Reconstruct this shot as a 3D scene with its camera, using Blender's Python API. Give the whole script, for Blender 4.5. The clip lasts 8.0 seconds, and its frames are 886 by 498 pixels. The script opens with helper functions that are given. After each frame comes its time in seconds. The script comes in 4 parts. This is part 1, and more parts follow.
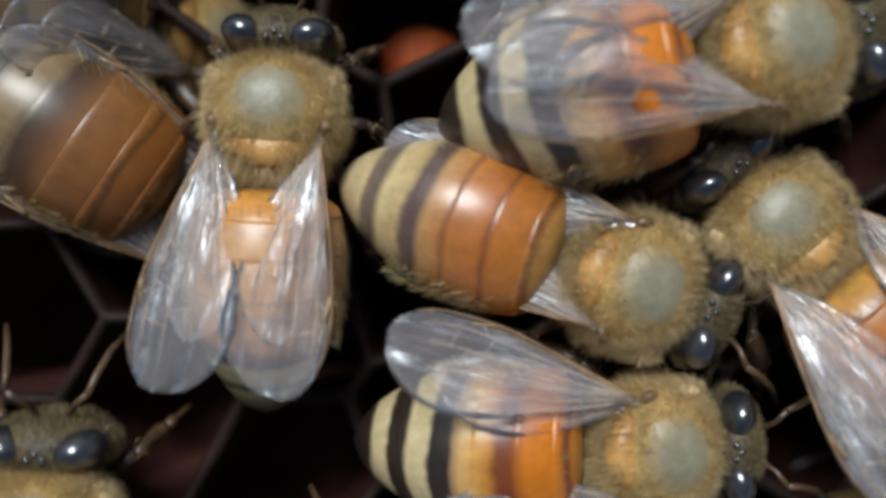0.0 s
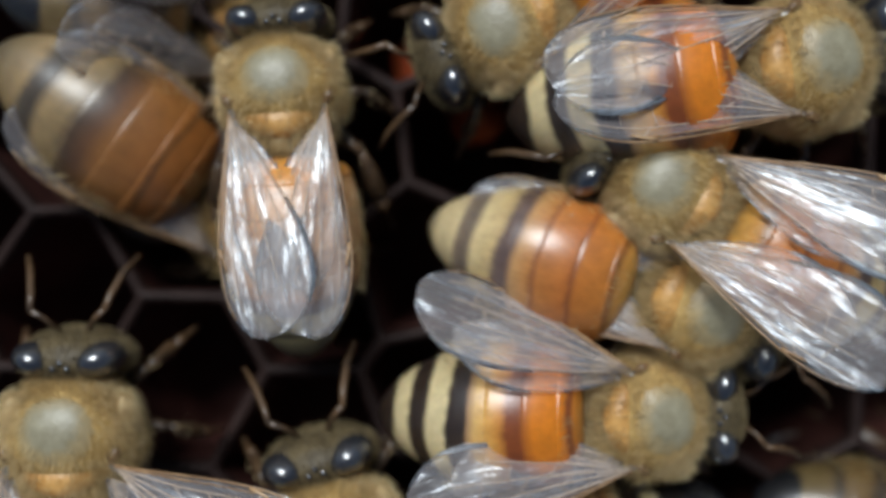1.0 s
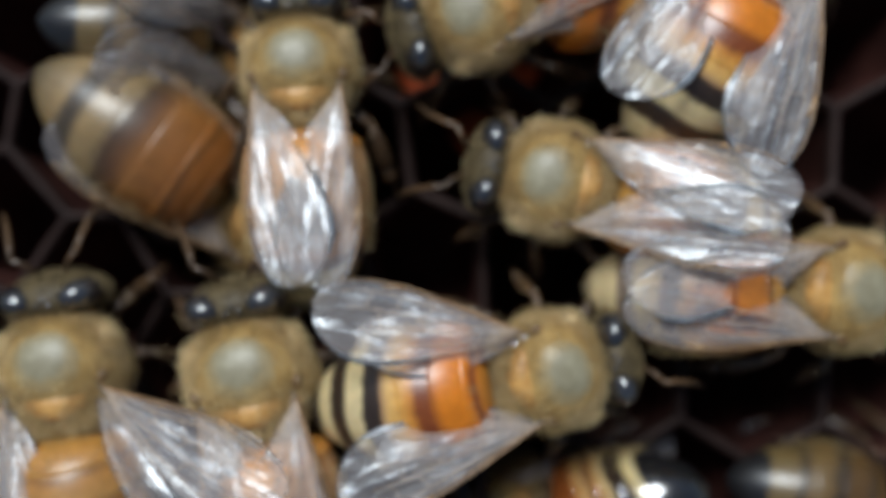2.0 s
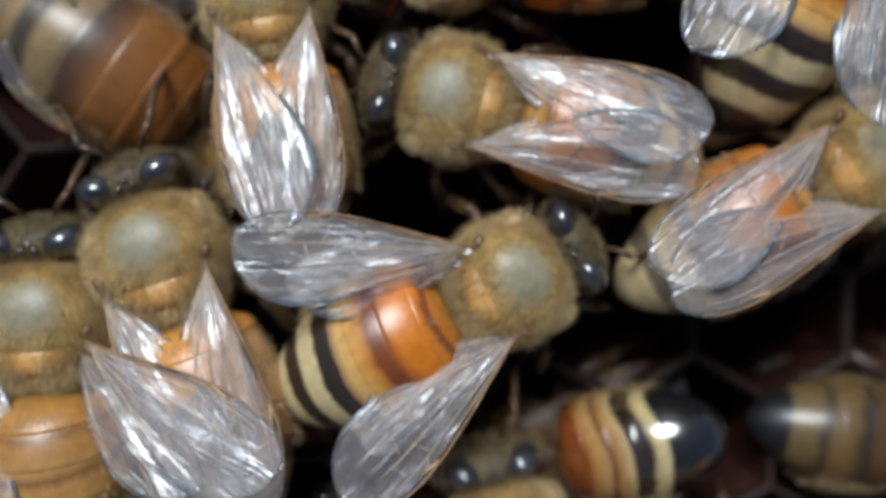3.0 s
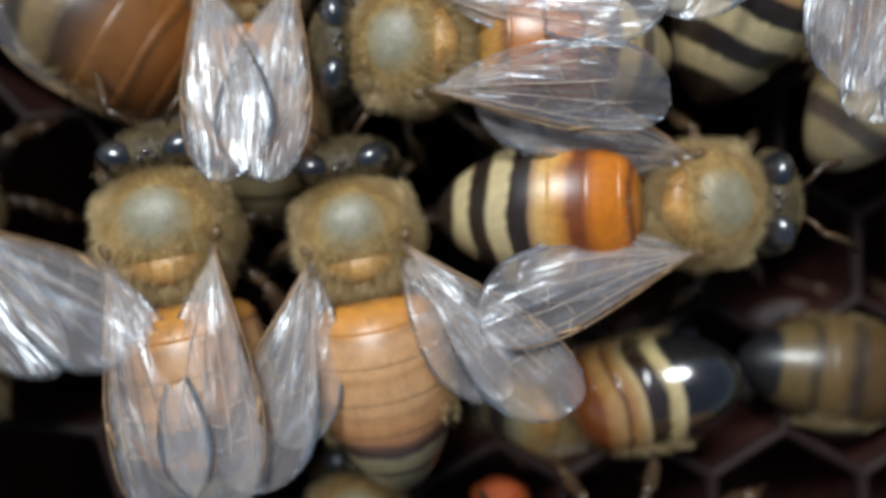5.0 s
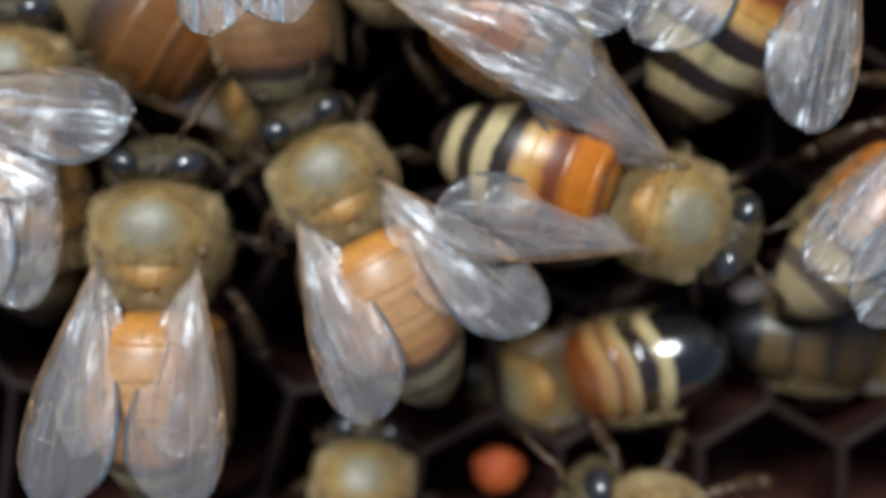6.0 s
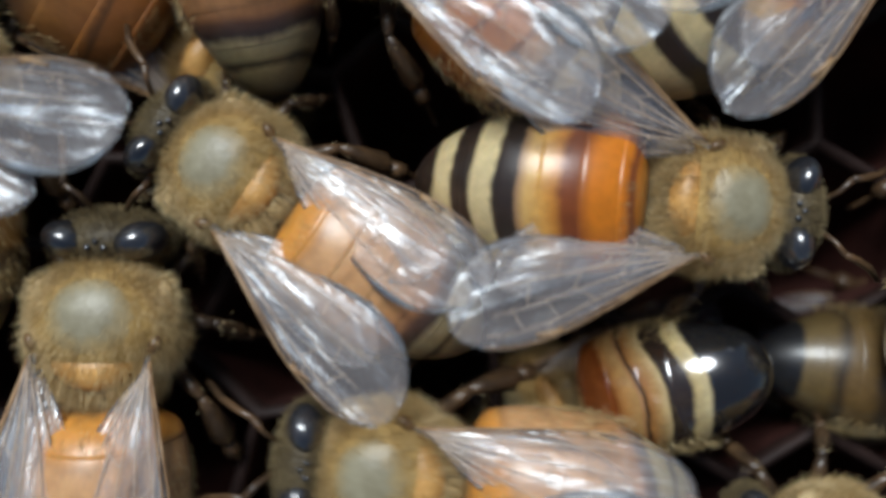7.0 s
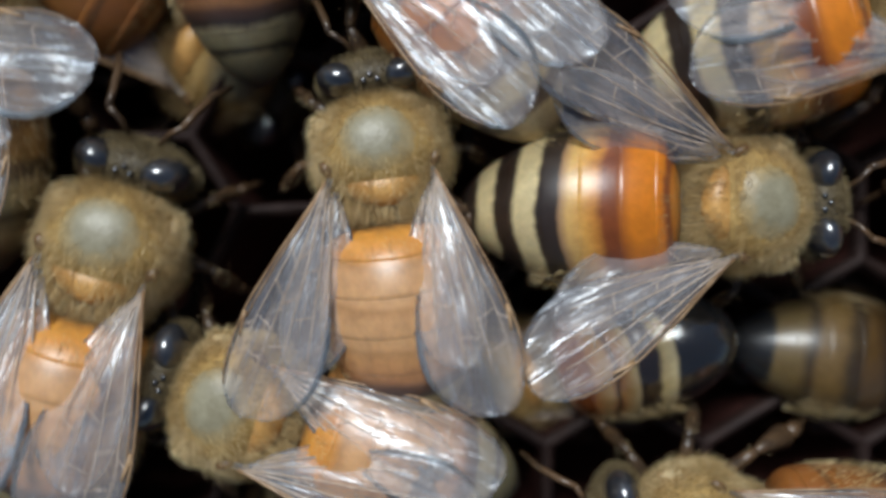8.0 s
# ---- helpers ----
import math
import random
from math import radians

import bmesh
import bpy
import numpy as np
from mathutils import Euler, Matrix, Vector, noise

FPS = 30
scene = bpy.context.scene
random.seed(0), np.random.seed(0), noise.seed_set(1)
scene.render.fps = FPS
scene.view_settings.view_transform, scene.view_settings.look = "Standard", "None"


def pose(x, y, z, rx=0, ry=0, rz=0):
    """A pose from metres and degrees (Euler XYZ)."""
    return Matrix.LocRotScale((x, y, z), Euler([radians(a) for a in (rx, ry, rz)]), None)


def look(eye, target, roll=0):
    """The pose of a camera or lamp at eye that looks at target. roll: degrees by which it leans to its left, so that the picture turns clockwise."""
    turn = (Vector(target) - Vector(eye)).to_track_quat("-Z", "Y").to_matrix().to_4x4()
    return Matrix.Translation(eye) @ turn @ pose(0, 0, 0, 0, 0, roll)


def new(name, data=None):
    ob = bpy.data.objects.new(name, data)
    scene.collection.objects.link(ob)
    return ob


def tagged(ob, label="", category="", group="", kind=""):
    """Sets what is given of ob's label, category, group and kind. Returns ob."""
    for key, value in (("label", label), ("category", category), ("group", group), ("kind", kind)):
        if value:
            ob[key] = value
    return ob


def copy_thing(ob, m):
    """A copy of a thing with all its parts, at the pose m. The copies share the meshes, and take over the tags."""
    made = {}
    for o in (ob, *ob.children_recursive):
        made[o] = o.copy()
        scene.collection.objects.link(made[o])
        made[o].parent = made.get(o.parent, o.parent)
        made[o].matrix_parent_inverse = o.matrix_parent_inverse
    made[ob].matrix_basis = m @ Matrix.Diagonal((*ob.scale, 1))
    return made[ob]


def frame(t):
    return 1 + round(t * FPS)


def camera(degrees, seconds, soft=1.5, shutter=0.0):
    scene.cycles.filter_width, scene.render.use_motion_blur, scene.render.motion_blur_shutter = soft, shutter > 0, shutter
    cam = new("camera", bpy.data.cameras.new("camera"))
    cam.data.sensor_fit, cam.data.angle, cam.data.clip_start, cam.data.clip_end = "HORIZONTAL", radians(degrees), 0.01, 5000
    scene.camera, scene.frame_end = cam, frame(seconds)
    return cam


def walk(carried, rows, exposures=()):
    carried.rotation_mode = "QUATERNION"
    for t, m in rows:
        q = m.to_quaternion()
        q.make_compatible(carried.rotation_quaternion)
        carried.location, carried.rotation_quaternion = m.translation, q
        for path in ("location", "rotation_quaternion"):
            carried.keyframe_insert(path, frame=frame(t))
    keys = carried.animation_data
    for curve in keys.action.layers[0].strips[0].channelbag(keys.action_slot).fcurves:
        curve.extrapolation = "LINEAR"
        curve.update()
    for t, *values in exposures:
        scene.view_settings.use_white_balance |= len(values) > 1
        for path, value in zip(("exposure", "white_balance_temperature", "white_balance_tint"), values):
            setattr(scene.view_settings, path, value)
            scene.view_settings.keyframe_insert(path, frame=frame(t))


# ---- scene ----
# Bees walk over dark honeycomb, seen straight from above and very near.
cam = camera(50, 8.0, soft=3.4, shutter=0.5)
cam.data.dof.use_dof, cam.data.dof.focus_distance, cam.data.dof.aperture_fstop = True, 0.0265, 28
walk(cam, [
    (0, pose(-0.00017, 0.00489, 0.03007, 0, 0, 1.50)),
    (0.5, pose(-0.00004, 0.00505, 0.03130, 0, 0, 2.00)),
    (1, pose(-0.00037, 0.00452, 0.03323, 0, 0, 2.50)),
    (2.3, pose(-0.00038, 0.00457, 0.03684, 0, 0, 2.30)),
    (2.5, pose(0.00010, 0.00344, 0.03704, 0, 0, 2.32)),
    (3, pose(-0.00001, 0.00201, 0.03363, 0, 0, 1.24)),
    (3.5, pose(0.00000, 0.00000, 0.03414, 0, 0, -0.00)),
    (4, pose(-0.00007, 0.00038, 0.03187, 0, 0, 0.10)),
    (4.5, pose(-0.00016, 0.00026, 0.03390, 0, 0, -0.96)),
    (4.7, pose(-0.00014, 0.00040, 0.03323, 0, 0, -1.00)),
    (5.8, pose(-0.00047, -0.00008, 0.03510, 0, 0, 0.00)),
    (6, pose(-0.00041, -0.00037, 0.03543, 0, 0, 0.00)),
    (6.5, pose(-0.00050, -0.00099, 0.03477, 0, 0, 0.00)),
    (7, pose(-0.00015, -0.00045, 0.03007, 0, 0, 0.00)),
    (7.2, pose(0.00003, -0.00022, 0.02984, 0, 0, 0.00)),
    (7.5, pose(0.00003, -0.00074, 0.03007, 0, 0, 0.00)),
    (8, pose(0.00046, -0.00126, 0.03156, 0, 0, 0.00)),
])

# sun and sky
SUN_EL, SUN_ROT, SUN, SUN_ANGLE, SKY, EXPOSURE = 56, -20, 5.0, 24, 0.064, -0.32
WING_ROUGH, WING_GLOSS, WING_MILK = 0.29, 0.010, 0.066
FATNESS = {"banded": 1.06, "amber": 1.0, "tip": 0.91, "gold": 1.0, "brown": 0.97, "dusky": 0.9, "umber": 1.0}
# length of the abdomen, in millimetres, and where it begins behind the thorax
ABDOMEN = {"banded": 6.5, "amber": 6.5, "tip": 6.0, "gold": 6.3, "brown": 6.4, "dusky": 6.1, "umber": 6.6}
WAIST = 2.15
CELL_PATCH = ((-9.35, -0.11), (-9.53, 5.03), (-4.96, 2.65), (-4.74, -2.48), (-4.51, 7.76), (-1.21, 3.89), (0.61, 8.65), (-13.80, 2.27), (-13.68, -2.77), (-0.03, -0.59))
# ---------------------------------------------------------------- light
world = bpy.data.worlds.new("sky")
scene.world = world
world.use_nodes = True
wn = world.node_tree
sky = wn.nodes.new("ShaderNodeTexSky")
sky.sky_type, sky.sun_disc = "NISHITA", False
sky.sun_elevation, sky.sun_rotation = radians(SUN_EL), radians(SUN_ROT)
wn.links.new(sky.outputs["Color"], wn.nodes["Background"].inputs["Color"])
wn.nodes["Background"].inputs["Strength"].default_value = SKY

sun = new("sun", bpy.data.lights.new("sun", "SUN"))
sun.data.energy, sun.data.angle, sun.data.color = SUN, radians(SUN_ANGLE), (0.89, 0.96, 1.0)
# the sky's sun stands at SUN_ROT degrees clockwise from north (+y)
sun_way = Vector((math.sin(radians(SUN_ROT)) * math.cos(radians(SUN_EL)), math.cos(radians(SUN_ROT)) * math.cos(radians(SUN_EL)), math.sin(radians(SUN_EL))))
sun.matrix_world = look(sun_way, (0, 0, 0))
scene.view_settings.exposure = EXPOSURE


# ---------------------------------------------------------------- materials
def material(name, colour=(0.5, 0.5, 0.5), rough=0.5, metal=0.0):
    mat = bpy.data.materials.new(name)
    mat.use_nodes = True
    p = mat.node_tree.nodes["Principled BSDF"]
    p.inputs["Base Color"].default_value = (*colour, 1)
    p.inputs["Roughness"].default_value = rough
    p.inputs["Metallic"].default_value = metal
    return mat, mat.node_tree, p


def node(tree, kind, **values):
    n = tree.nodes.new(kind)
    for key, value in values.items():
        n.inputs[key].default_value = value
    return n


def ramp(tree, source, stops):
    r = tree.nodes.new("ShaderNodeValToRGB")
    e = r.color_ramp.elements
    while len(e) < len(stops):
        e.new(0.5)
    for s, (at, colour) in zip(e, stops):
        s.position, s.color = at, (*colour, 1)
    tree.links.new(source, r.inputs["Fac"])
    return r.outputs["Color"]


def speckled(name, stops, scale, rough, bump=0.2, fine=4.0, stretch=(1, 1, 1), sheen=0.0):
    """A surface whose colour wanders between the stops at two scales, with fine relief."""
    mat, tree, p = material(name, rough=rough)
    co = tree.nodes.new("ShaderNodeTexCoord")
    mp = tree.nodes.new("ShaderNodeMapping")
    mp.inputs["Scale"].default_value = stretch
    tree.links.new(co.outputs["Object"], mp.inputs["Vector"])
    a = node(tree, "ShaderNodeTexNoise", Scale=scale, Detail=4.0, Roughness=0.6)
    b = node(tree, "ShaderNodeTexNoise", Scale=scale * fine, Detail=3.0, Roughness=0.6)
    for n in (a, b):
        tree.links.new(mp.outputs["Vector"], n.inputs["Vector"])
    mix = tree.nodes.new("ShaderNodeMath")
    mix.operation = "MULTIPLY_ADD"
    mix.inputs[1].default_value = 0.45
    tree.links.new(b.outputs["Fac"], mix.inputs[0])
    tree.links.new(a.outputs["Fac"], mix.inputs[2])
    sub = tree.nodes.new("ShaderNodeMath")
    sub.operation = "SUBTRACT"
    sub.inputs[1].default_value = 0.225
    tree.links.new(mix.outputs[0], sub.inputs[0])
    tree.links.new(ramp(tree, sub.outputs[0], stops), p.inputs["Base Color"])
    bp = node(tree, "ShaderNodeBump", Strength=bump, Distance=0.00008)
    tree.links.new(b.outputs["Fac"], bp.inputs["Height"])
    tree.links.new(bp.outputs["Normal"], p.inputs["Normal"])
    if sheen:
        p.inputs["Sheen Weight"].default_value = sheen
        p.inputs["Sheen Roughness"].default_value = 0.4
        p.inputs["Sheen Tint"].default_value = (0.9, 0.82, 0.6, 1)
    return mat


def banded(name, kind, stops, rough=0.36, curve=0.30, coat=0.32):
    """The shell of an abdomen: pigment in rings along the body, ragged at their edges and mottled."""
    mat, tree, p = material(name, rough=rough)
    co = tree.nodes.new("ShaderNodeTexCoord")
    sep = tree.nodes.new("ShaderNodeSeparateXYZ")
    tree.links.new(co.outputs["Object"], sep.inputs[0])
    wob = node(tree, "ShaderNodeTexNoise", Scale=600.0, Detail=2.0, Roughness=0.5)
    blot = node(tree, "ShaderNodeTexNoise", Scale=2600.0, Detail=3.0, Roughness=0.65)
    tree.links.new(co.outputs["Object"], wob.inputs["Vector"])
    mp = tree.nodes.new("ShaderNodeMapping")
    mp.inputs["Scale"].default_value = (0.8, 1.1, 1.1)
    tree.links.new(co.outputs["Object"], mp.inputs["Vector"])
    tree.links.new(mp.outputs["Vector"], blot.inputs["Vector"])

    def math_node(op, a, b, c=None):
        m = tree.nodes.new("ShaderNodeMath")
        m.operation = op
        for slot, v in enumerate((a, b, c)):
            if v is None:
                continue
            if isinstance(v, float):
                m.inputs[slot].default_value = v
            else:
                tree.links.new(v, m.inputs[slot])
        return m.outputs[0]

    # along the body: 0 at the waist, 1 at the tip
    u = math_node("MULTIPLY_ADD", sep.outputs["X"], -1000.0 / ABDOMEN[kind], -WAIST / ABDOMEN[kind])
    y2 = math_node("MULTIPLY", sep.outputs["Y"], sep.outputs["Y"])
    u = math_node("MULTIPLY_ADD", y2, curve * 1e6 / 16.0, u)
    u = math_node("MULTIPLY_ADD", math_node("SUBTRACT", wob.outputs["Fac"], 0.5), 0.045, u)
    u = math_node("MULTIPLY_ADD", math_node("SUBTRACT", blot.outputs["Fac"], 0.5), 0.02, u)
    col = ramp(tree, u, stops)
    var = tree.nodes.new("ShaderNodeMix")
    var.data_type, var.blend_type = "RGBA", "MULTIPLY"
    var.inputs["Factor"].default_value = 0.6
    tree.links.new(col, var.inputs["A"])
    tree.links.new(ramp(tree, blot.outputs["Fac"], [(0.25, (0.55, 0.5, 0.45)), (0.75, (1.15, 1.1, 1.0))]), var.inputs["B"])
    tree.links.new(var.outputs["Result"], p.inputs["Base Color"])
    bp = node(tree, "ShaderNodeBump", Strength=0.12, Distance=0.00006)
    tree.links.new(blot.outputs["Fac"], bp.inputs["Height"])
    tree.links.new(bp.outputs["Normal"], p.inputs["Normal"])
    p.inputs["Coat Weight"].default_value = 0.4
    p.inputs["Coat Roughness"].default_value = coat
    p.inputs["Subsurface Weight"].default_value = 0.12
    p.inputs["Subsurface Scale"].default_value = 0.0004
    p.inputs["Subsurface Radius"].default_value = (1.0, 0.45, 0.15)
    return mat


def shield(name):
    """The back of the thorax: bare grey in the middle, tan down closing in from its rim, ragged."""
    mat = speckled(name, [(0.3, (0.18, 0.152, 0.09)), (0.7, (0.29, 0.26, 0.172))], 700, 0.44, 0.25, 6, sheen=0.2)
    tree = mat.node_tree
    p = tree.nodes["Principled BSDF"]
    grey = p.inputs["Base Color"].links[0].from_socket
    co = tree.nodes.new("ShaderNodeTexCoord")
    mp = tree.nodes.new("ShaderNodeMapping")
    mp.inputs["Location"].default_value = (-0.30, 0, 0)
    mp.inputs["Scale"].default_value = (1000, 900, 0)
    tree.links.new(co.outputs["Object"], mp.inputs["Vector"])
    far = tree.nodes.new("ShaderNodeVectorMath")
    far.operation = "LENGTH"
    tree.links.new(mp.outputs["Vector"], far.inputs[0])
    rag = node(tree, "ShaderNodeTexNoise", Scale=1800.0, Detail=4.0, Roughness=0.7)
    tree.links.new(co.outputs["Object"], rag.inputs["Vector"])
    edge = tree.nodes.new("ShaderNodeMath")
    edge.operation = "MULTIPLY_ADD"
    edge.inputs[1].default_value = 0.7
    tree.links.new(rag.outputs["Fac"], edge.inputs[0])
    tree.links.new(far.outputs["Value"], edge.inputs[2])
    step = tree.nodes.new("ShaderNodeMapRange")
    step.inputs["From Min"].default_value, step.inputs["From Max"].default_value = 0.85, 1.70
    tree.links.new(edge.outputs[0], step.inputs["Value"])
    tan = ramp(tree, rag.outputs["Fac"], [(0.3, (0.30, 0.18, 0.054)), (0.7, (0.47, 0.31, 0.11))])
    mix = tree.nodes.new("ShaderNodeMix")
    mix.data_type = "RGBA"
    tree.links.new(step.outputs["Result"], mix.inputs["Factor"])
    tree.links.new(grey, mix.inputs["A"])
    tree.links.new(tan, mix.inputs["B"])
    tree.links.new(mix.outputs["Result"], p.inputs["Base Color"])
    return mat


def membrane(name):
    """Wing skin: clear and faintly milky, with a wet gloss broken by fine wrinkles."""
    mat = bpy.data.materials.new(name)
    mat.use_nodes = True
    tree = mat.node_tree
    tree.nodes.clear()
    out = tree.nodes.new("ShaderNodeOutputMaterial")
    clear = tree.nodes.new("ShaderNodeBsdfTransparent")
    clear.inputs["Color"].default_value = (0.995, 0.99, 0.98, 1)
    milk = tree.nodes.new("ShaderNodeBsdfDiffuse")
    milk.inputs["Color"].default_value = (0.90, 0.81, 0.80, 1)
    gloss = tree.nodes.new("ShaderNodeBsdfGlossy")
    gloss.inputs["Color"].default_value = (0.90, 0.95, 1.0, 1)
    gloss.inputs["Roughness"].default_value = WING_ROUGH
    co = tree.nodes.new("ShaderNodeTexCoord")
    mp = tree.nodes.new("ShaderNodeMapping")
    mp.inputs["Scale"].default_value = (0.35, 4.2, 1.0)
    tree.links.new(co.outputs["Object"], mp.inputs["Vector"])
    wr = node(tree, "ShaderNodeTexNoise", Scale=1000.0, Detail=3.0, Roughness=0.5, Distortion=0.5)
    tree.links.new(mp.outputs["Vector"], wr.inputs["Vector"])
    bp = node(tree, "ShaderNodeBump", Strength=0.7, Distance=0.00022)
    tree.links.new(wr.outputs["Fac"], bp.inputs["Height"])
    tree.links.new(bp.outputs["Normal"], gloss.inputs["Normal"])
    fr = node(tree, "ShaderNodeFresnel", IOR=1.42)
    tree.links.new(bp.outputs["Normal"], fr.inputs["Normal"])
    boost = tree.nodes.new("ShaderNodeMath")
    boost.operation, boost.use_clamp = "MULTIPLY_ADD", True
    boost.inputs[1].default_value, boost.inputs[2].default_value = 1.3, WING_GLOSS
    tree.links.new(fr.outputs[0], boost.inputs[0])
    # pleats: shiny ridges beside dull clear grooves
    mp2 = tree.nodes.new("ShaderNodeMapping")
    mp2.inputs["Scale"].default_value = (0.30, 1.7, 1.0)
    tree.links.new(co.outputs["Object"], mp2.inputs["Vector"])
    pl = node(tree, "ShaderNodeTexNoise", Scale=1000.0, Detail=4.0, Roughness=0.6, Distortion=1.2)
    tree.links.new(mp2.outputs["Vector"], pl.inputs["Vector"])
    ridge = tree.nodes.new("ShaderNodeMapRange")
    for slot, value in zip(("From Min", "From Max", "To Min", "To Max"), (0.49, 0.70, 0.22, 4.4)):
        ridge.inputs[slot].default_value = value
    tree.links.new(pl.outputs["Fac"], ridge.inputs["Value"])
    shine = tree.nodes.new("ShaderNodeMath")
    shine.operation, shine.use_clamp = "MULTIPLY", True
    tree.links.new(boost.outputs[0], shine.inputs[0])
    tree.links.new(ridge.outputs["Result"], shine.inputs[1])
    m1 = tree.nodes.new("ShaderNodeMixShader")
    m1.inputs["Fac"].default_value = WING_MILK
    tree.links.new(clear.outputs[0], m1.inputs[1])
    tree.links.new(milk.outputs[0], m1.inputs[2])
    m2 = tree.nodes.new("ShaderNodeMixShader")
    tree.links.new(shine.outputs[0], m2.inputs["Fac"])
    tree.links.new(m1.outputs[0], m2.inputs[1])
    tree.links.new(gloss.outputs[0], m2.inputs[2])
    tree.links.new(m2.outputs[0], out.inputs["Surface"])
    return mat


ORANGE, RED = (0.62, 0.185, 0.010), (0.22, 0.055, 0.012)
CREAM, DARK, GOLD = (0.60, 0.49, 0.275), (0.030, 0.019, 0.014), (0.64, 0.33, 0.075)
PINK, OLIVE, SLIT = (0.58, 0.32, 0.15), (0.30, 0.255, 0.14), (0.035, 0.027, 0.018)
BURNT = (0.40, 0.115, 0.012)
LIP = (0.44, 0.23, 0.10)
MAT_BANDED = banded("striped_shell", "banded", [
    (0.00, (0.20, 0.11, 0.04)), (0.035, (0.50, 0.20, 0.03)), (0.085, (0.52, 0.17, 0.018)), (0.10, RED), (0.115, RED), (0.14, ORANGE), (0.275, ORANGE), (0.315, BURNT), (0.345, (0.20, 0.05, 0.012)), (0.395, (0.20, 0.05, 0.012)), (0.43, (0.52, 0.21, 0.035)), (0.47, (0.62, 0.31, 0.07)), (0.535, (0.62, 0.38, 0.13)), (0.57, (0.34, 0.2, 0.1)),
    (0.59, DARK), (0.66, DARK), (0.68, CREAM), (0.75, CREAM), (0.77, DARK), (0.828, DARK), (0.848, CREAM), (0.905, CREAM), (0.925, DARK), (1.0, DARK)], rough=0.36, coat=0.3)
MAT_AMBER = banded("amber_shell", "amber", [
    (0.00, (0.24, 0.12, 0.04)), (0.05, (0.62, 0.27, 0.05)), (0.16, (0.62, 0.27, 0.06)), (0.20, LIP), (0.235, PINK), (0.36, PINK), (0.385, LIP), (0.42, PINK), (0.53, PINK), (0.56, LIP), (0.60, (0.54, 0.27, 0.11)), (0.68, (0.46, 0.21, 0.09)),
    (0.715, (0.14, 0.07, 0.045)), (0.755, (0.06, 0.04, 0.035)), (0.785, (0.40, 0.33, 0.19)), (0.84, OLIVE), (0.865, SLIT), (0.89, OLIVE), (0.95, (0.16, 0.14, 0.085)), (1.0, SLIT)], rough=0.4)
MAT_GOLD = banded("golden_shell", "gold", [
    (0.00, (0.30, 0.17, 0.05)), (0.06, (0.42, 0.20, 0.045)), (0.16, (0.42, 0.20, 0.045)), (0.19, (0.24, 0.11, 0.03)), (0.23, (0.40, 0.19, 0.05)), (0.34, (0.42, 0.225, 0.07)), (0.38, (0.22, 0.10, 0.03)),
    (0.42, (0.46, 0.24, 0.07)), (0.52, (0.48, 0.25, 0.06)), (0.56, (0.14, 0.08, 0.035)), (0.61, (0.10, 0.06, 0.03)), (0.65, (0.42, 0.33, 0.17)), (0.73, OLIVE), (0.77, SLIT), (0.84, OLIVE), (0.92, SLIT), (1.0, SLIT)], rough=0.4)
MAT_UMBER = banded("umber_shell", "umber", [
    (0.00, (0.08, 0.04, 0.018)), (0.10, (0.24, 0.085, 0.018)), (0.27, (0.28, 0.10, 0.022)), (0.29, (0.12, 0.05, 0.015)), (0.32, (0.28, 0.105, 0.024)), (0.50, (0.26, 0.11, 0.03)), (0.57, (0.12, 0.055, 0.024)), (0.63, (0.07, 0.04, 0.022)), (0.68, (0.22, 0.15, 0.07)), (0.76, (0.28, 0.19, 0.09)),
    (0.80, (0.05, 0.036, 0.024)), (0.84, (0.07, 0.052, 0.035)), (0.88, (0.28, 0.19, 0.09)), (1.0, (0.09, 0.07, 0.04))], rough=0.42)
MAT_BROWN = banded("brown_shell", "brown", [
    (0.00, (0.16, 0.09, 0.03)), (0.05, (0.50, 0.26, 0.06)), (0.11, (0.52, 0.24, 0.05)), (0.14, (0.22, 0.08, 0.02)), (0.17, (0.46, 0.16, 0.026)), (0.30, (0.48, 0.16, 0.026)), (0.325, (0.24, 0.07, 0.018)), (0.35, (0.44, 0.14, 0.028)), (0.47, (0.46, 0.17, 0.04)), (0.49, (0.26, 0.09, 0.03)), (0.515, (0.46, 0.20, 0.06)), (0.58, (0.46, 0.25, 0.10)),
    (0.615, (0.11, 0.07, 0.06)), (0.66, (0.13, 0.085, 0.07)), (0.69, (0.50, 0.36, 0.17)), (0.77, (0.58, 0.45, 0.24)), (0.80, (0.15, 0.115, 0.09)), (0.85, (0.20, 0.15, 0.11)), (0.875, (0.58, 0.46, 0.26)), (0.95, (0.58, 0.46, 0.26)), (1.0, (0.14, 0.11, 0.07))], rough=0.36, coat=0.26)
MAT_BLACKTIP = banded("black_tipped_shell", "tip", [
    (0.00, (0.16, 0.07, 0.025)), (0.08, (0.20, 0.052, 0.014)), (0.30, (0.25, 0.072, 0.017)), (0.34, RED), (0.38, (0.42, 0.19, 0.06)), (0.46, (0.50, 0.30, 0.12)),
    (0.48, LIP), (0.50, DARK), (0.52, (0.36, 0.16, 0.05)), (0.57, (0.45, 0.27, 0.11)), (0.61, (0.52, 0.40, 0.21)), (0.63, DARK), (0.72, DARK), (0.745, (0.50, 0.39, 0.19)), (0.795, (0.58, 0.48, 0.27)), (0.815, (0.014, 0.013, 0.014)), (1.0, (0.012, 0.012, 0.013))], rough=0.22, curve=0.8, coat=0.13)
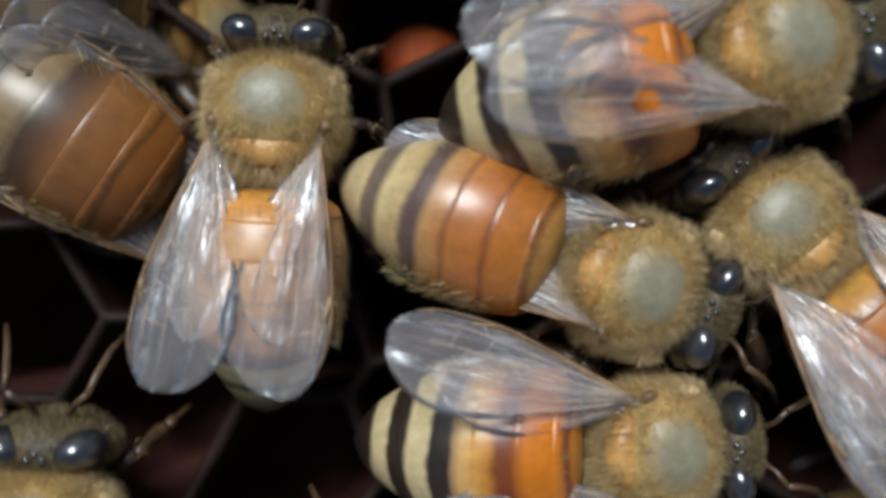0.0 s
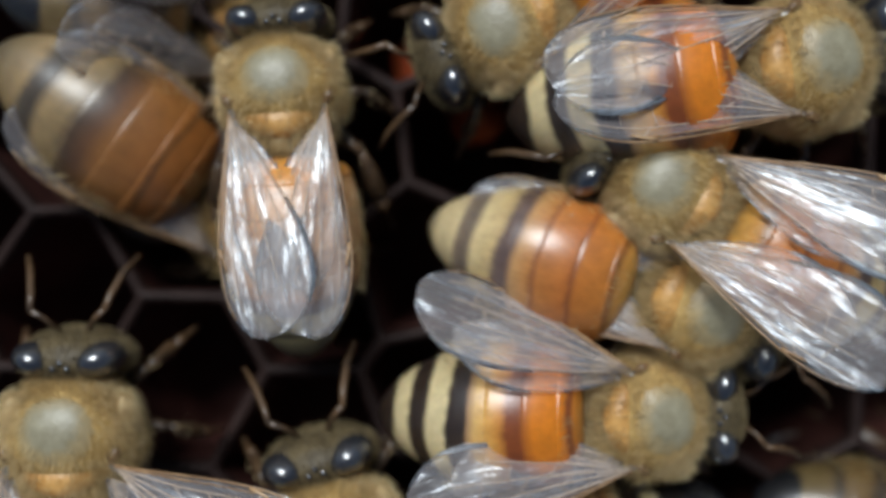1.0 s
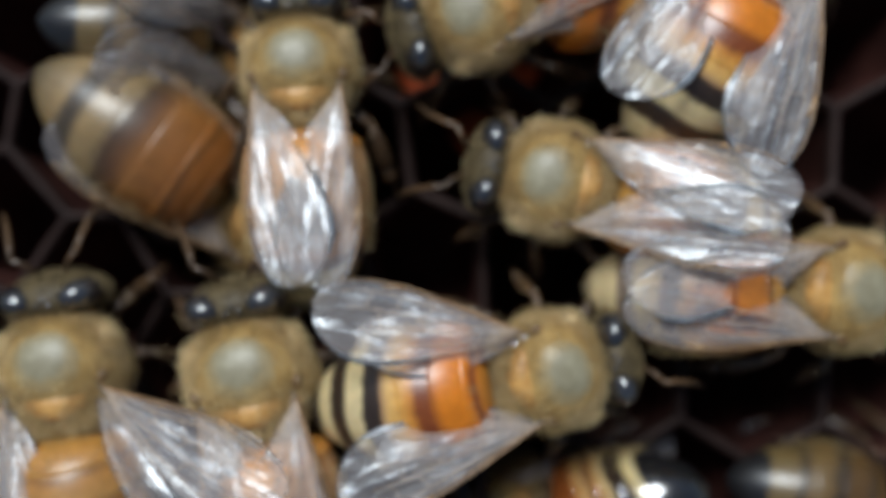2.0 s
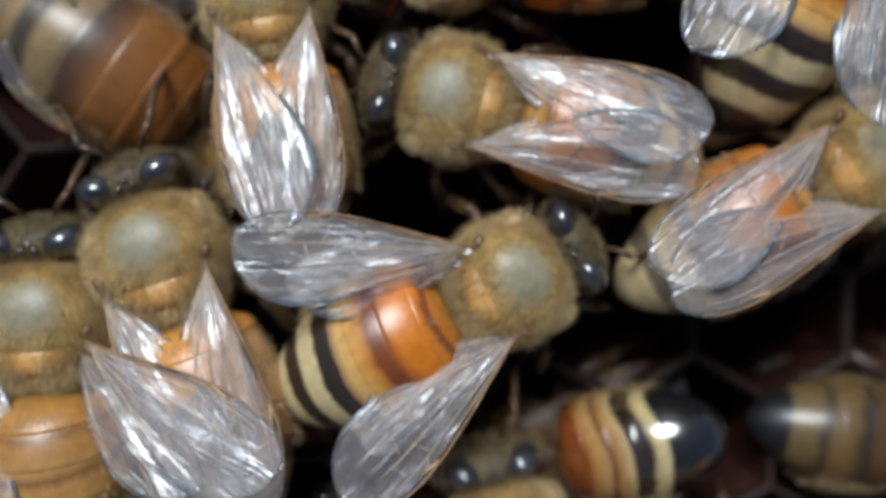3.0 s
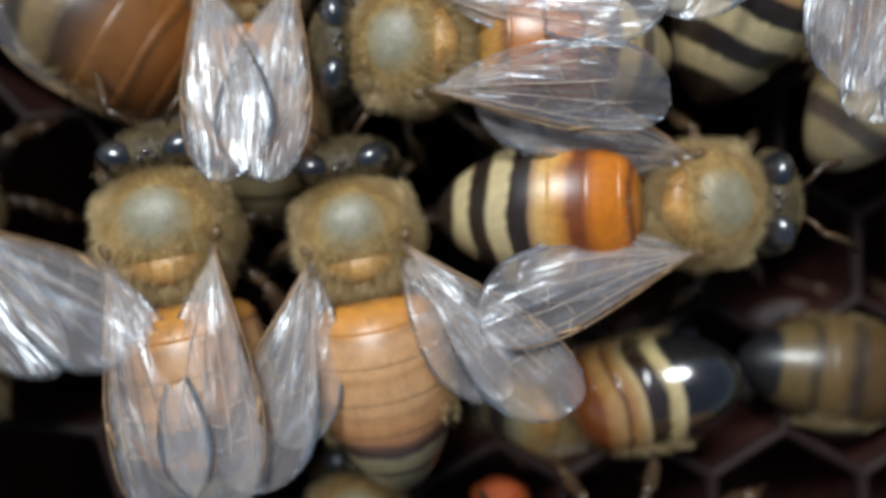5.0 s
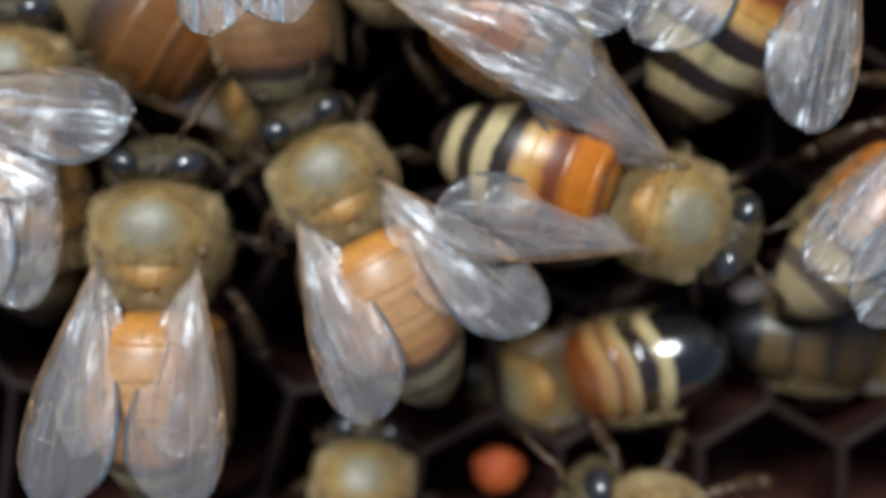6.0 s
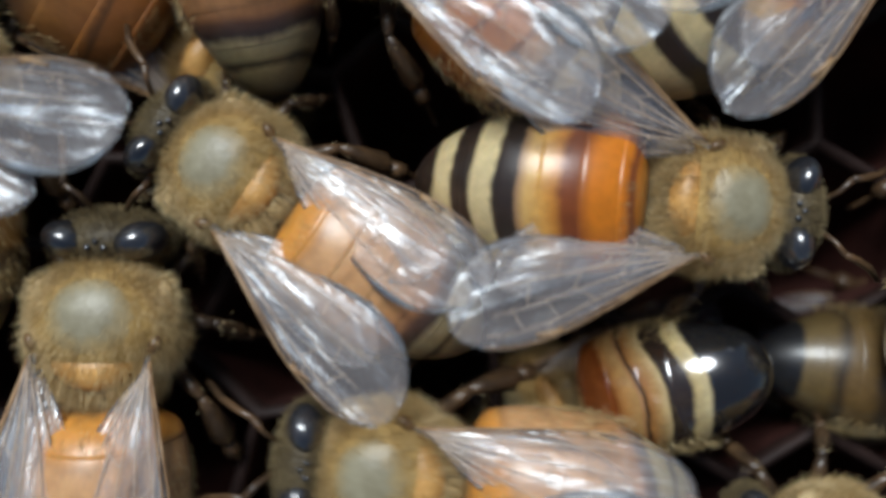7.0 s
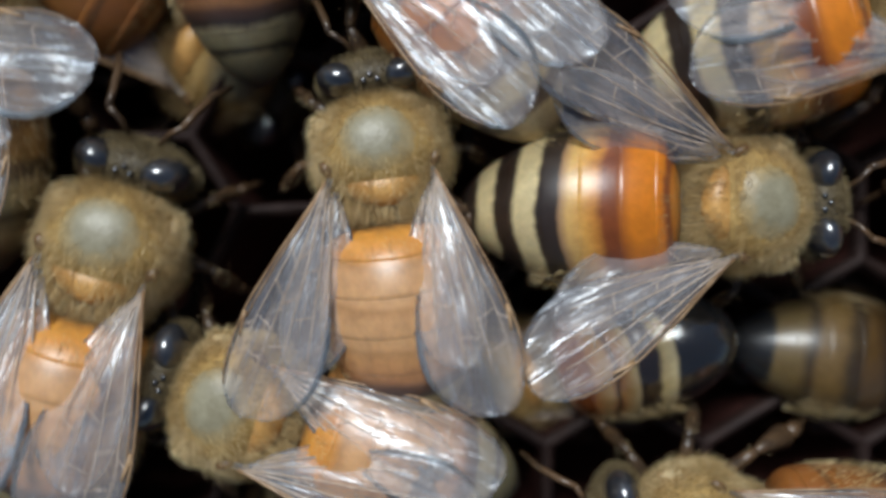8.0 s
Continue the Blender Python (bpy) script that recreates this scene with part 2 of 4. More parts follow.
# tan rings darkened: the shade low in the comb is put into the colour
MAT_DUSKY_SHADED = banded("shade_darkened_shell", "dusky", [
    (0.00, (0.08, 0.04, 0.014)), (0.20, (0.108, 0.056, 0.015)), (0.30, (0.05, 0.028, 0.012)), (0.36, (0.095, 0.048, 0.013)), (0.46, (0.10, 0.053, 0.016)), (0.51, (0.04, 0.025, 0.013)), (0.55, (0.05, 0.032, 0.016)), (0.60, (0.130, 0.077, 0.025)), (0.70, (0.137, 0.084, 0.030)), (0.735, (0.04, 0.026, 0.014)), (0.78, (0.122, 0.081, 0.030)), (0.865, (0.137, 0.095, 0.040)), (0.885, (0.012, 0.012, 0.014)), (1.0, (0.010, 0.010, 0.012))], rough=0.42, curve=0.6, coat=0.2)
SHELLS = {"banded": MAT_BANDED, "amber": MAT_AMBER, "tip": MAT_BLACKTIP, "gold": MAT_GOLD, "brown": MAT_BROWN, "dusky": MAT_DUSKY_SHADED, "umber": MAT_UMBER}
_p = MAT_BLACKTIP.node_tree.nodes["Principled BSDF"]
_p.inputs["Coat Weight"].default_value, _p.inputs["Coat IOR"].default_value = 1.0, 1.8
MAT_SCUTUM = shield("shield_felt")
MAT_COAT = speckled("tan_felt", [(0.3, (0.29, 0.175, 0.05)), (0.7, (0.47, 0.305, 0.10))], 800, 0.75, 0.45, 6, sheen=0.3)
MAT_PLATE = speckled("honey_plate", [(0.3, (0.42, 0.20, 0.05)), (0.7, (0.60, 0.33, 0.10))], 800, 0.42, 0.3, 5)
MAT_HAIR = speckled("straw_hair", [(0.3, (0.52, 0.36, 0.145)), (0.7, (0.82, 0.67, 0.39))], 500, 0.6, 0.0)
MAT_FACEHAIR = speckled("brown_hair", [(0.3, (0.11, 0.08, 0.035)), (0.7, (0.38, 0.29, 0.15))], 500, 0.6, 0.0)
for _mat in (MAT_HAIR, MAT_FACEHAIR):  # thin hair lets light through
    _tree = _mat.node_tree
    _p = _tree.nodes["Principled BSDF"]
    _glow = _tree.nodes.new("ShaderNodeBsdfTranslucent")
    _var = _tree.nodes.new("ShaderNodeMix")
    _var.data_type, _var.blend_type = "RGBA", "MULTIPLY"
    _var.inputs["Factor"].default_value = 1.0
    _tree.links.new(_p.inputs["Base Color"].links[0].from_socket, _var.inputs["A"])
    _each = _tree.nodes.new("ShaderNodeNewGeometry").outputs["Random Per Island"]
    _tree.links.new(ramp(_tree, _each, [(0.0, (0.55, 0.5, 0.42)), (0.6, (1.0, 1.0, 1.0)), (1.0, (1.3, 1.35, 1.5))]), _var.inputs["B"])
    _tree.links.new(_var.outputs["Result"], _p.inputs["Base Color"])
    _tree.links.new(_var.outputs["Result"], _glow.inputs["Color"])
    _blend = node(_tree, "ShaderNodeMixShader", Fac=0.45)
    _tree.links.new(_p.outputs[0], _blend.inputs[1])
    _tree.links.new(_glow.outputs[0], _blend.inputs[2])
    _tree.links.new(_blend.outputs[0], _tree.nodes["Material Output"].inputs["Surface"])
MAT_FACE = speckled("brown_felt", [(0.3, (0.035, 0.025, 0.014)), (0.7, (0.13, 0.095, 0.045))], 900, 0.6, 0.6, 5)
MAT_LIMB = speckled("brown_chitin", [(0.3, (0.025, 0.016, 0.010)), (0.7, (0.11, 0.060, 0.028))], 700, 0.35, 0.3, 5)
MAT_TEGULA = speckled("amber_chitin", [(0.3, (0.07, 0.035, 0.014)), (0.7, (0.20, 0.10, 0.035))], 700, 0.35, 0.3, 5)
MAT_EYE = speckled("black_eye", [(0.3, (0.010, 0.011, 0.014)), (0.7, (0.030, 0.030, 0.034))], 700, 0.34, 0.1, 10)
MAT_EYE.node_tree.nodes["Principled BSDF"].inputs["Coat Weight"].default_value = 1.0
MAT_EYE.node_tree.nodes["Principled BSDF"].inputs["Coat IOR"].default_value = 1.9
MAT_EYE.node_tree.nodes["Principled BSDF"].inputs["Coat Roughness"].default_value = 0.18
# vein brown raised to a pale tone: their glint is put into the colour
MAT_GLINT_VEIN = speckled("glint_pale_vein", [(0.3, (0.36, 0.26, 0.18)), (0.7, (0.60, 0.48, 0.39))], 500, 0.25, 0.0)
MAT_EDGE = speckled("brown_vein", [(0.3, (0.16, 0.08, 0.035)), (0.7, (0.40, 0.25, 0.13))], 500, 0.35, 0.0)
MAT_WING = membrane("wing_skin")
MAT_WAX = speckled("old_brown_wax", [(0.25, (0.028, 0.011, 0.010)), (0.75, (0.085, 0.030, 0.023))], 260, 0.34, 0.5, 7)
# rims get their own wax, darker than the wells
MAT_RIM = speckled("dark_rim_wax", [(0.25, (0.009, 0.005, 0.0045)), (0.75, (0.032, 0.017, 0.014))], 330, 0.42, 0.6, 6)
for _mat in (MAT_WAX, MAT_RIM):  # old wax, dull with use
    _p = _mat.node_tree.nodes["Principled BSDF"]
    _p.inputs["Roughness"].default_value, _p.inputs["Specular IOR Level"].default_value = 0.6, 0.16
MAT_POLLEN = speckled("orange_pollen", [(0.3, (0.34, 0.045, 0.010)), (0.7, (0.58, 0.12, 0.022))], 900, 0.7, 0.6, 4)


# ---------------------------------------------------------------- shaping, in millimetres
def part(name, bm, mat, parent, label="", smooth=True):
    """Links a bmesh in millimetres as one mesh under parent."""
    bmesh.ops.scale(bm, vec=(0.001,) * 3, verts=bm.verts)
    bmesh.ops.recalc_face_normals(bm, faces=bm.faces)
    data = bpy.data.meshes.new(name)
    bm.to_mesh(data)
    bm.free()
    data.materials.append(mat)
    for f in data.polygons:
        f.use_smooth = smooth
    ob = new(name, data)
    ob.parent = parent
    if label:
        ob["label"] = label
    return ob


def loops(bm, rings, close_first=True, close_last=True):
    """Skins a row of closed rings of points."""
    made = [[bm.verts.new(p) for p in ring] for ring in rings]
    n = len(made[0])
    for a, b in zip(made, made[1:]):
        for i in range(n):
            bm.faces.new((a[i], a[(i + 1) % n], b[(i + 1) % n], b[i]))
    if close_first:
        bm.faces.new(made[0][::-1])
    if close_last:
        bm.faces.new(made[-1])
    return bm


def egg(bm, centre, radii, seg=20, rings=12, turn=None, lump=0.0):
    """An ellipsoid, a little uneven where lump is given."""
    m = turn or Matrix.Identity(3)
    c = Vector(centre)
    out = []
    for i in range(rings + 1):
        a = math.pi * (0.02 + 0.96 * i / rings)
        row = []
        for j in range(seg):
            b = 2 * math.pi * j / seg
            v = Vector((math.cos(a), math.sin(a) * math.cos(b), math.sin(a) * math.sin(b)))
            k = 1 + lump * noise.noise(v * 2.3 + c)
            row.append(c + m @ Vector((v.x * radii[0], v.y * radii[1], v.z * radii[2])) * k)
        out.append(row)
    return loops(bm, out)


def tube(bm, points, radii, seg=8):
    """A round limb through points, of the given radii."""
    pts = [Vector(p) for p in points]
    rings = []
    for i, p in enumerate(pts):
        way = (pts[min(i + 1, len(pts) - 1)] - pts[max(i - 1, 0)]).normalized()
        side = way.cross(Vector((0.13, 0.21, 0.97))).normalized()
        up = side.cross(way)
        rings.append([p + (side * math.cos(a) + up * math.sin(a)) * radii[i] for a in (2 * math.pi * j / seg for j in range(seg))])
    return loops(bm, rings)


def spline(table, u):
    """A smooth value from rows (u, value), with no waves between them."""
    for k in range(len(table) - 1):
        (a, p), (b, q) = table[k], table[k + 1]
        if u <= b:
            before, after = table[max(0, k - 1)], table[min(len(table) - 1, k + 2)]
            m0, m1 = (q - before[1]) / (b - before[0]), (after[1] - p) / (after[0] - a)
            w = b - a
            x = (u - a) / w
            return (2 * x ** 3 - 3 * x * x + 1) * p + (x ** 3 - 2 * x * x + x) * w * m0 + (3 * x * x - 2 * x ** 3) * q + (x ** 3 - x * x) * w * m1
    return table[-1][1]


def back(v):
    """The thorax in the direction v: broad at the wing roots, narrower and lower towards the head."""
    x, y, z = (math.copysign(abs(q) ** 0.88, q) for q in v)
    fore = max(0.0, v[0] + 0.15)
    return Vector((1.68 * x, 1.93 * y * (1 - 0.24 * fore), 1.70 * z * (1 - 0.08 * fore)))


def hairs(bm, rng, centre, radii, count, length, keep, lean=(-0.3, 0, 0.1), width=0.030, shape=None):
    """Short hairs, each a thin bent blade, standing on an ellipsoid, or on a shape, where keep() allows."""
    c, made = Vector(centre), 0
    while made < count:
        v = Vector((rng.gauss(0, 1), rng.gauss(0, 1), rng.gauss(0, 1))).normalized()
        if not keep(v):
            continue
        made += 1
        root = c + (shape(v) if shape else Vector((v.x * radii[0], v.y * radii[1], v.z * radii[2]))) * 0.98
        out = Vector((v.x / radii[0], v.y / radii[1], v.z / radii[2])).normalized()
        way = (out + Vector(lean) + Vector((rng.gauss(0, 0.3), rng.gauss(0, 0.3), rng.gauss(0, 0.3)))).normalized()
        side = way.cross(Vector((rng.gauss(0, 1), rng.gauss(0, 1), rng.gauss(0, 1)))).normalized() * width / 2
        ln = length * rng.uniform(0.55, 1.2)
        mid = root + way * ln * 0.55
        tip = root + way * ln + Vector(lean) * ln * 0.35
        a, b = bm.verts.new(root - side), bm.verts.new(root + side)
        d, e = bm.verts.new(mid + side * 0.8), bm.verts.new(mid - side * 0.8)
        f = bm.verts.new(tip)
        bm.faces.new((a, b, d, e))
        bm.faces.new((e, d, f))
    return bm


# ---------------------------------------------------------------- the bee
GIRTH = [(0.0, 0.62), (0.015, 1.05), (0.05, 1.52), (0.10, 1.86), (0.18, 2.08), (0.30, 2.19), (0.44, 2.20), (0.58, 2.10), (0.70, 1.88), (0.80, 1.56), (0.88, 1.20), (0.94, 0.83), (0.98, 0.44), (1.0, 0.10)]
BLUNT = GIRTH[:7] + [(0.58, 2.14), (0.70, 2.0), (0.80, 1.78), (0.88, 1.48), (0.94, 1.10), (0.98, 0.64), (1.0, 0.12)]
SEGMENTS = (0.0, 0.13, 0.29, 0.46, 0.62, 0.76, 1.0)


def abdomen_at(u, fat, length):
    """The axis point and the half width of the abdomen at u; the short ones end bluntly and hang less."""
    blunt = length < 6.05 and fat < 0.99
    return Vector((-WAIST - length * u, 0, 0.05 + 0.25 * math.sin(math.pi * u) - (0.4 if blunt else 0.95) * u * u)), spline(BLUNT if blunt else GIRTH, u) * fat


def make_tergite(i, mat, fat, length, parent):
    """One ring of the abdomen; its rear edge stands proud over the next one."""
    a, b = SEGMENTS[i], min(1.0, SEGMENTS[i + 1] + (0.035 if i < 5 else 0))
    rings = []
    steps = 9 if i < 5 else 12
    for k in range(steps + 1):
        u = a + (b - a) * k / steps
        c, r = abdomen_at(u, fat, length)
        swell = (1 + 0.004 * (k / steps) ** 1.5) if i < 5 else 1
        if i and k == 0:
            swell = 0.98
        rings.append([c + Vector((0.30 * math.cos(t) ** 2 * min(1, (1 - u) * 4, u * 8), r * swell * math.cos(t), r * swell * (0.90 if math.sin(t) > 0 else 0.78) * math.sin(t)))
                      for t in (2 * math.pi * j / 40 for j in range(40))])
    if i < 5:  # turned-in rear lip
        c, r = abdomen_at(b, fat, length)
        rings.append([c + Vector((-0.03 + 0.30 * math.cos(t) ** 2 * min(1, (1 - b) * 4), r * math.cos(t) * 0.985, r * (0.90 if math.sin(t) > 0 else 0.78) * math.sin(t) * 0.985)) for t in (2 * math.pi * j / 40 for j in range(40))])
    return part("tergite", loops(bmesh.new(), rings, True, True), mat, parent)


def wing_point(u, v, length, width, side, hind):
    """A place on a wing: u along it, v from its front edge to its rear edge."""
    half = max(0.07 * (1 - u), 0.5 * width * math.sqrt(max(0.0, math.sin(math.pi * u ** (1.5 if hind else 2.1)))))
    y = half * (0.72 - 2.0 * v) - 0.10 * u
    fold = math.sin(v * 12.0 + u * 2.0) * 0.05 + math.sin(v * 5.0 - u * 4.0) * 0.06
    z = fold * half * (1.15 - 0.6 * u) + 0.16 * math.sin(u * 3.1) - 0.10 * (v - 0.4) ** 2 * width + 0.09 * noise.noise(Vector((u * 6, v * 4, 1.7 + side + hind))) * min(1, u * 3)
    return Vector((-u * length, side * y, z))


def make_wing(parent, side, hind=False):
    """A wing with its origin at its hinge, lying back along -x."""
    length, width = (5.3, 2.2) if hind else (7.1, 2.85)
    nu, nv = 26, 10
    bm = bmesh.new()
    grid = {}
    for s in (0, 1):
        for i in range(nu + 1):
            for j in range(nv + 1):
                edge = i in (0, nu) or j in (0, nv)
                if s and edge:
                    grid[s, i, j] = grid[0, i, j]
                    continue
                p = wing_point(i / nu * (2 - i / nu) * 0.5 + 0.5 * (i / nu), j / nv, length, width, side, hind)
                p.z -= 0.012 * s
                grid[s, i, j] = bm.verts.new(p)
    for s in (0, 1):
        for i in range(nu):
            for j in range(nv):
                q = [grid[s, i, j], grid[s, i + 1, j], grid[s, i + 1, j + 1], grid[s, i, j + 1]]
                bm.faces.new(q if s else q[::-1])
    wing = part("hind_wing" if hind else "fore_wing", bm, MAT_WING, parent, "clear veined membrane wing")
    # veins: the strong front edge, long ones fanning from the hinge, cross ones between
    def line(vb, u0, v0, u1, v1, steps, thick, wave=0.0):
        pts = [wing_point(u0 + (u1 - u0) * s / steps, v0 + (v1 - v0) * s / steps + wave * math.sin(s / steps * 6), length, width, side, hind) + Vector((0, 0, 0.008)) for s in range(steps + 1)]
        tube(vb, pts, [thick * (1 - 0.5 * s / steps) for s in range(steps + 1)], 5)

    eb = bmesh.new()
    line(eb, 0.02, 0.01, 0.90, 0.02, 14, 0.016 if hind else 0.045)
    if not hind:
        line(eb, 0.03, 0.10, 0.62, 0.07, 10, 0.04)
        line(eb, 0.60, 0.03, 0.70, 0.08, 3, 0.07)
    part("leading_vein", eb, MAT_GLINT_VEIN if hind else MAT_EDGE, wing, "front vein, coloured pale for its glint" if hind else "brown front vein")
    vb = bmesh.new()
    if hind:
        for u0, v0, u1, v1 in ((0.05, 0.35, 0.82, 0.30), (0.08, 0.5, 0.72, 0.58), (0.10, 0.8, 0.52, 0.90), (0.42, 0.32, 0.46, 0.54), (0.25, 0.53, 0.28, 0.82)):
            line(vb, u0, v0, u1, v1, 8, 0.018, 0.02)
    else:
        for u0, v0, u1, v1 in ((0.05, 0.20, 0.88, 0.16), (0.05, 0.40, 0.84, 0.36), (0.06, 0.55, 0.78, 0.60), (0.08, 0.75, 0.70, 0.82), (0.10, 0.95, 0.50, 0.97)):
            line(vb, u0, v0, u1, v1, 12, 0.026, 0.025)
        for u0, v0, u1, v1 in ((0.30, 0.19, 0.36, 0.39), (0.44, 0.18, 0.50, 0.38), (0.60, 0.17, 0.63, 0.37), (0.74, 0.17, 0.76, 0.37), (0.34, 0.39, 0.29, 0.57), (0.52, 0.38, 0.47, 0.58), (0.70, 0.37, 0.67, 0.59), (0.38, 0.58, 0.34, 0.78), (0.56, 0.59, 0.52, 0.80), (0.66, 0.05, 0.62, 0.17)):
            line(vb, u0, v0, u1, v1, 4, 0.018)
    part("venation", vb, MAT_GLINT_VEIN, wing, "wing veins, coloured pale for their glints")
    return wing


def wing_pose(side, spread, hind=False, droop=0.0, lift=8.5):
    """Where a wing sits: spread degrees out from straight back, and droop degrees down along the flank."""
    base = (-0.75, side * 1.45, 1.38) if not hind else (-1.15, side * 1.35, 1.28)
    s = spread - (3 + 0.22 * max(0, spread - 5) if hind else 0)
    return pose(*(q * 0.001 for q in base), side * (-5 - droop), (lift - (1.5 if hind else 0)) * (1 - droop / 75), side * -s)


LEGS = (((0.9, 0.8, -1.1), (1.7, 1.9, -0.9), (2.2, 2.3, -2.2), (2.7, 2.6, -3.15)),
        ((-0.1, 1.0, -1.2), (-0.1, 2.5, -0.9), (-0.5, 3.1, -2.1), (-0.6, 3.4, -3.15)),
        ((-0.9, 1.0, -1.2), (-2.1, 2.3, -0.6), (-3.5, 2.7, -1.9), (-4.5, 2.9, -3.15)))


def make_leg(k, side, parent):
    """Thigh, shin and foot, with the broad flat shin of the hind leg."""
    hip, knee, ankle, toe = (Vector((x, side * y, z)) for x, y, z in LEGS[k])
    wide = 1.6 if k == 2 else 1.0
    bm = bmesh.new()
    tube(bm, [hip, hip.lerp(knee, 0.35), hip.lerp(knee, 0.75), knee], [0.20, 0.27, 0.22, 0.14], 8)
    tube(bm, [knee, knee.lerp(ankle, 0.3), knee.lerp(ankle, 0.8), ankle], [0.13, 0.17 * wide, 0.25 * wide, 0.16], 8)
    foot = [ankle.lerp(toe, t) + Vector((0, side * 0.15 * t, 0.12 * math.sin(t * 3.1))) for t in (0, 0.35, 0.4, 0.6, 0.8, 1.0)]
    tube(bm, foot, [0.15 * wide, 0.17 * wide, 0.09, 0.085, 0.075, 0.06], 7)
    leg = part("leg", bm, MAT_LIMB, parent)
    hb = bmesh.new()
    rng = random.Random(70 + k)
    for a, b, n in ((hip, knee, 50), (knee, ankle, 70)):
        for _ in range(n):
            p = a.lerp(b, rng.random()) + Vector((rng.gauss(0, 0.10), rng.gauss(0, 0.10), rng.gauss(0, 0.10)))
            w = Vector((rng.gauss(-0.3, 0.6), side * abs(rng.gauss(0.4, 0.6)), rng.gauss(0, 0.7))).normalized() * 0.14
            s = w.cross(Vector((0, 0, 1))).normalized() * 0.012
            hb.faces.new((hb.verts.new(p - s), hb.verts.new(p + s), hb.verts.new(p + w)))
    part("leg_hair", hb, MAT_HAIR, leg, smooth=False)
    return leg


def make_bee(kind, label="", seed=1):
    """A worker bee, head towards +x, its origin in the middle of the thorax. Returns the bee and its wings."""
    fat, length = FATNESS[kind], ABDOMEN[kind]
    rng = random.Random(seed)
    bee = tagged(new("honey_bee"), label, "bee", "bees on the comb")
    rings = []
    for i in range(19):
        a = math.pi * (0.02 + 0.96 * i / 18)
        rings.append([back((math.cos(a), math.sin(a) * math.cos(b), math.sin(a) * math.sin(b))) for b in (2 * math.pi * j / 36 for j in range(36))])
    part("thorax", loops(bmesh.new(), rings), MAT_COAT, bee, "tan furry thorax")
    rings = []
    for k in range(11):  # the bare shield on the back, its rim let into the fur
        a = 0.02 + 0.86 * k / 10
        ring = []
        for t in (2 * math.pi * j / 40 for j in range(40)):
            v = Vector((math.sin(a) * math.cos(t) * 0.95 + 0.16, math.sin(a) * math.sin(t), math.cos(a))).normalized()
            ring.append(back(v) * (1.022 - 0.0006 * k * k if k < 10 else 0.93))
        rings.append(ring)
    part("scutum", loops(bmesh.new(), rings), MAT_SCUTUM, bee, "greyish olive back shield")
    rings = []
    for k in range(17):  # the swollen crescent behind the shield
        q = (k - 8) / 8
        r = 0.50 * math.sqrt(max(0.03, 1 - q * q))
        c = Vector((-1.20 + 0.34 * q * q, 1.22 * q, 1.06 - 0.14 * q * q))
        rings.append([c + Vector((math.cos(w) * r * 1.05, 0, math.sin(w) * r * 0.9)) for w in (2 * math.pi * j / 14 for j in range(14))])
    part("scutellum", loops(bmesh.new(), rings), MAT_PLATE, bee, "honey-coloured crescent plate")

    def bare(v):
        return v.z > 0.55 and (v.x - 0.22) ** 2 + v.y ** 2 < rng.uniform(0.10, 0.30)

    def plate(v):
        return v.x < -0.42 and v.z > 0.3 and abs(v.y) < 0.45

    bm = hairs(bmesh.new(), rng, (0, 0, 0), (1.68, 2.0, 1.7), 14000, 0.31, lambda v: v.z > -0.5 and not bare(v) and not plate(v) and not (v.z > 0.8 and rng.random() < 0.3), (-0.5, 0, 0.05), 0.011, back)
    # longer down on the flanks and the shoulders
    hairs(bm, rng, (0, 0, 0), (1.68, 2.0, 1.7), 4200, 0.48, lambda v: abs(v.y) > 0.55 and -0.3 < v.z < 0.66, (-0.35, 0, 0.3), 0.011, back)
    hairs(bm, rng, (0, 0, 0), (1.68, 2.0, 1.7), 1500, 0.38, lambda v: v.x > 0.5 and v.z > -0.1, (0.25, 0, 0.2), 0.012, back)
    # a fringe hanging over the waist, thin on the crescent itself
    hairs(bm, rng, (-1.20, 0, 1.0), (0.56, 1.22, 0.42), 2000, 0.50, lambda v: v.x < -0.35 and v.z < 0.5, (-0.8, 0, -0.05), 0.013)
    hairs(bm, rng, (-1.16, 0, 1.06), (0.50, 1.20, 0.44), 900, 0.26, lambda v: v.z > 0.2 and abs(v.y) + rng.random() * 0.5 > 0.45, (-0.9, 0, 0.0), 0.012)
    hairs(bm, rng, (-1.45, 0, 0.25), (0.82, 1.42, 0.95), 2200, 0.42, lambda v: v.x < 0.3 and abs(v.y) > 0.35 and v.z > -0.5, (-0.6, 0, 0.15), 0.012)
    part("fur", bm, MAT_HAIR, bee, "straw-coloured fur", smooth=False)
    part("propodeum", egg(bmesh.new(), (-1.45, 0, 0.22), (0.80, 1.40, 0.92), 20, 12, lump=0.06), MAT_LIMB, bee, "dark brown hind end of the thorax")
    # head
    head = part("head", egg(bmesh.new(), (2.06, 0, -0.35), (0.80, 1.60, 1.46), 28, 14, lump=0.05), MAT_FACE, bee, "brown furry head")
    for side in (1, -1):
        part("compound_eye", egg(bmesh.new(), (2.06, side * 0.89, 0.36), (0.50, 0.71, 0.88), 24, 14, Matrix.Rotation(side * -0.26, 3, "Z")), MAT_EYE, head, "glossy black compound eye")
        bm = bmesh.new()
        tube(bm, [(2.75, side * 0.35, 0.0), (3.20, side * 0.70, 0.35), (3.45, side * 1.05, 0.55)], [0.09, 0.085, 0.10], 7)
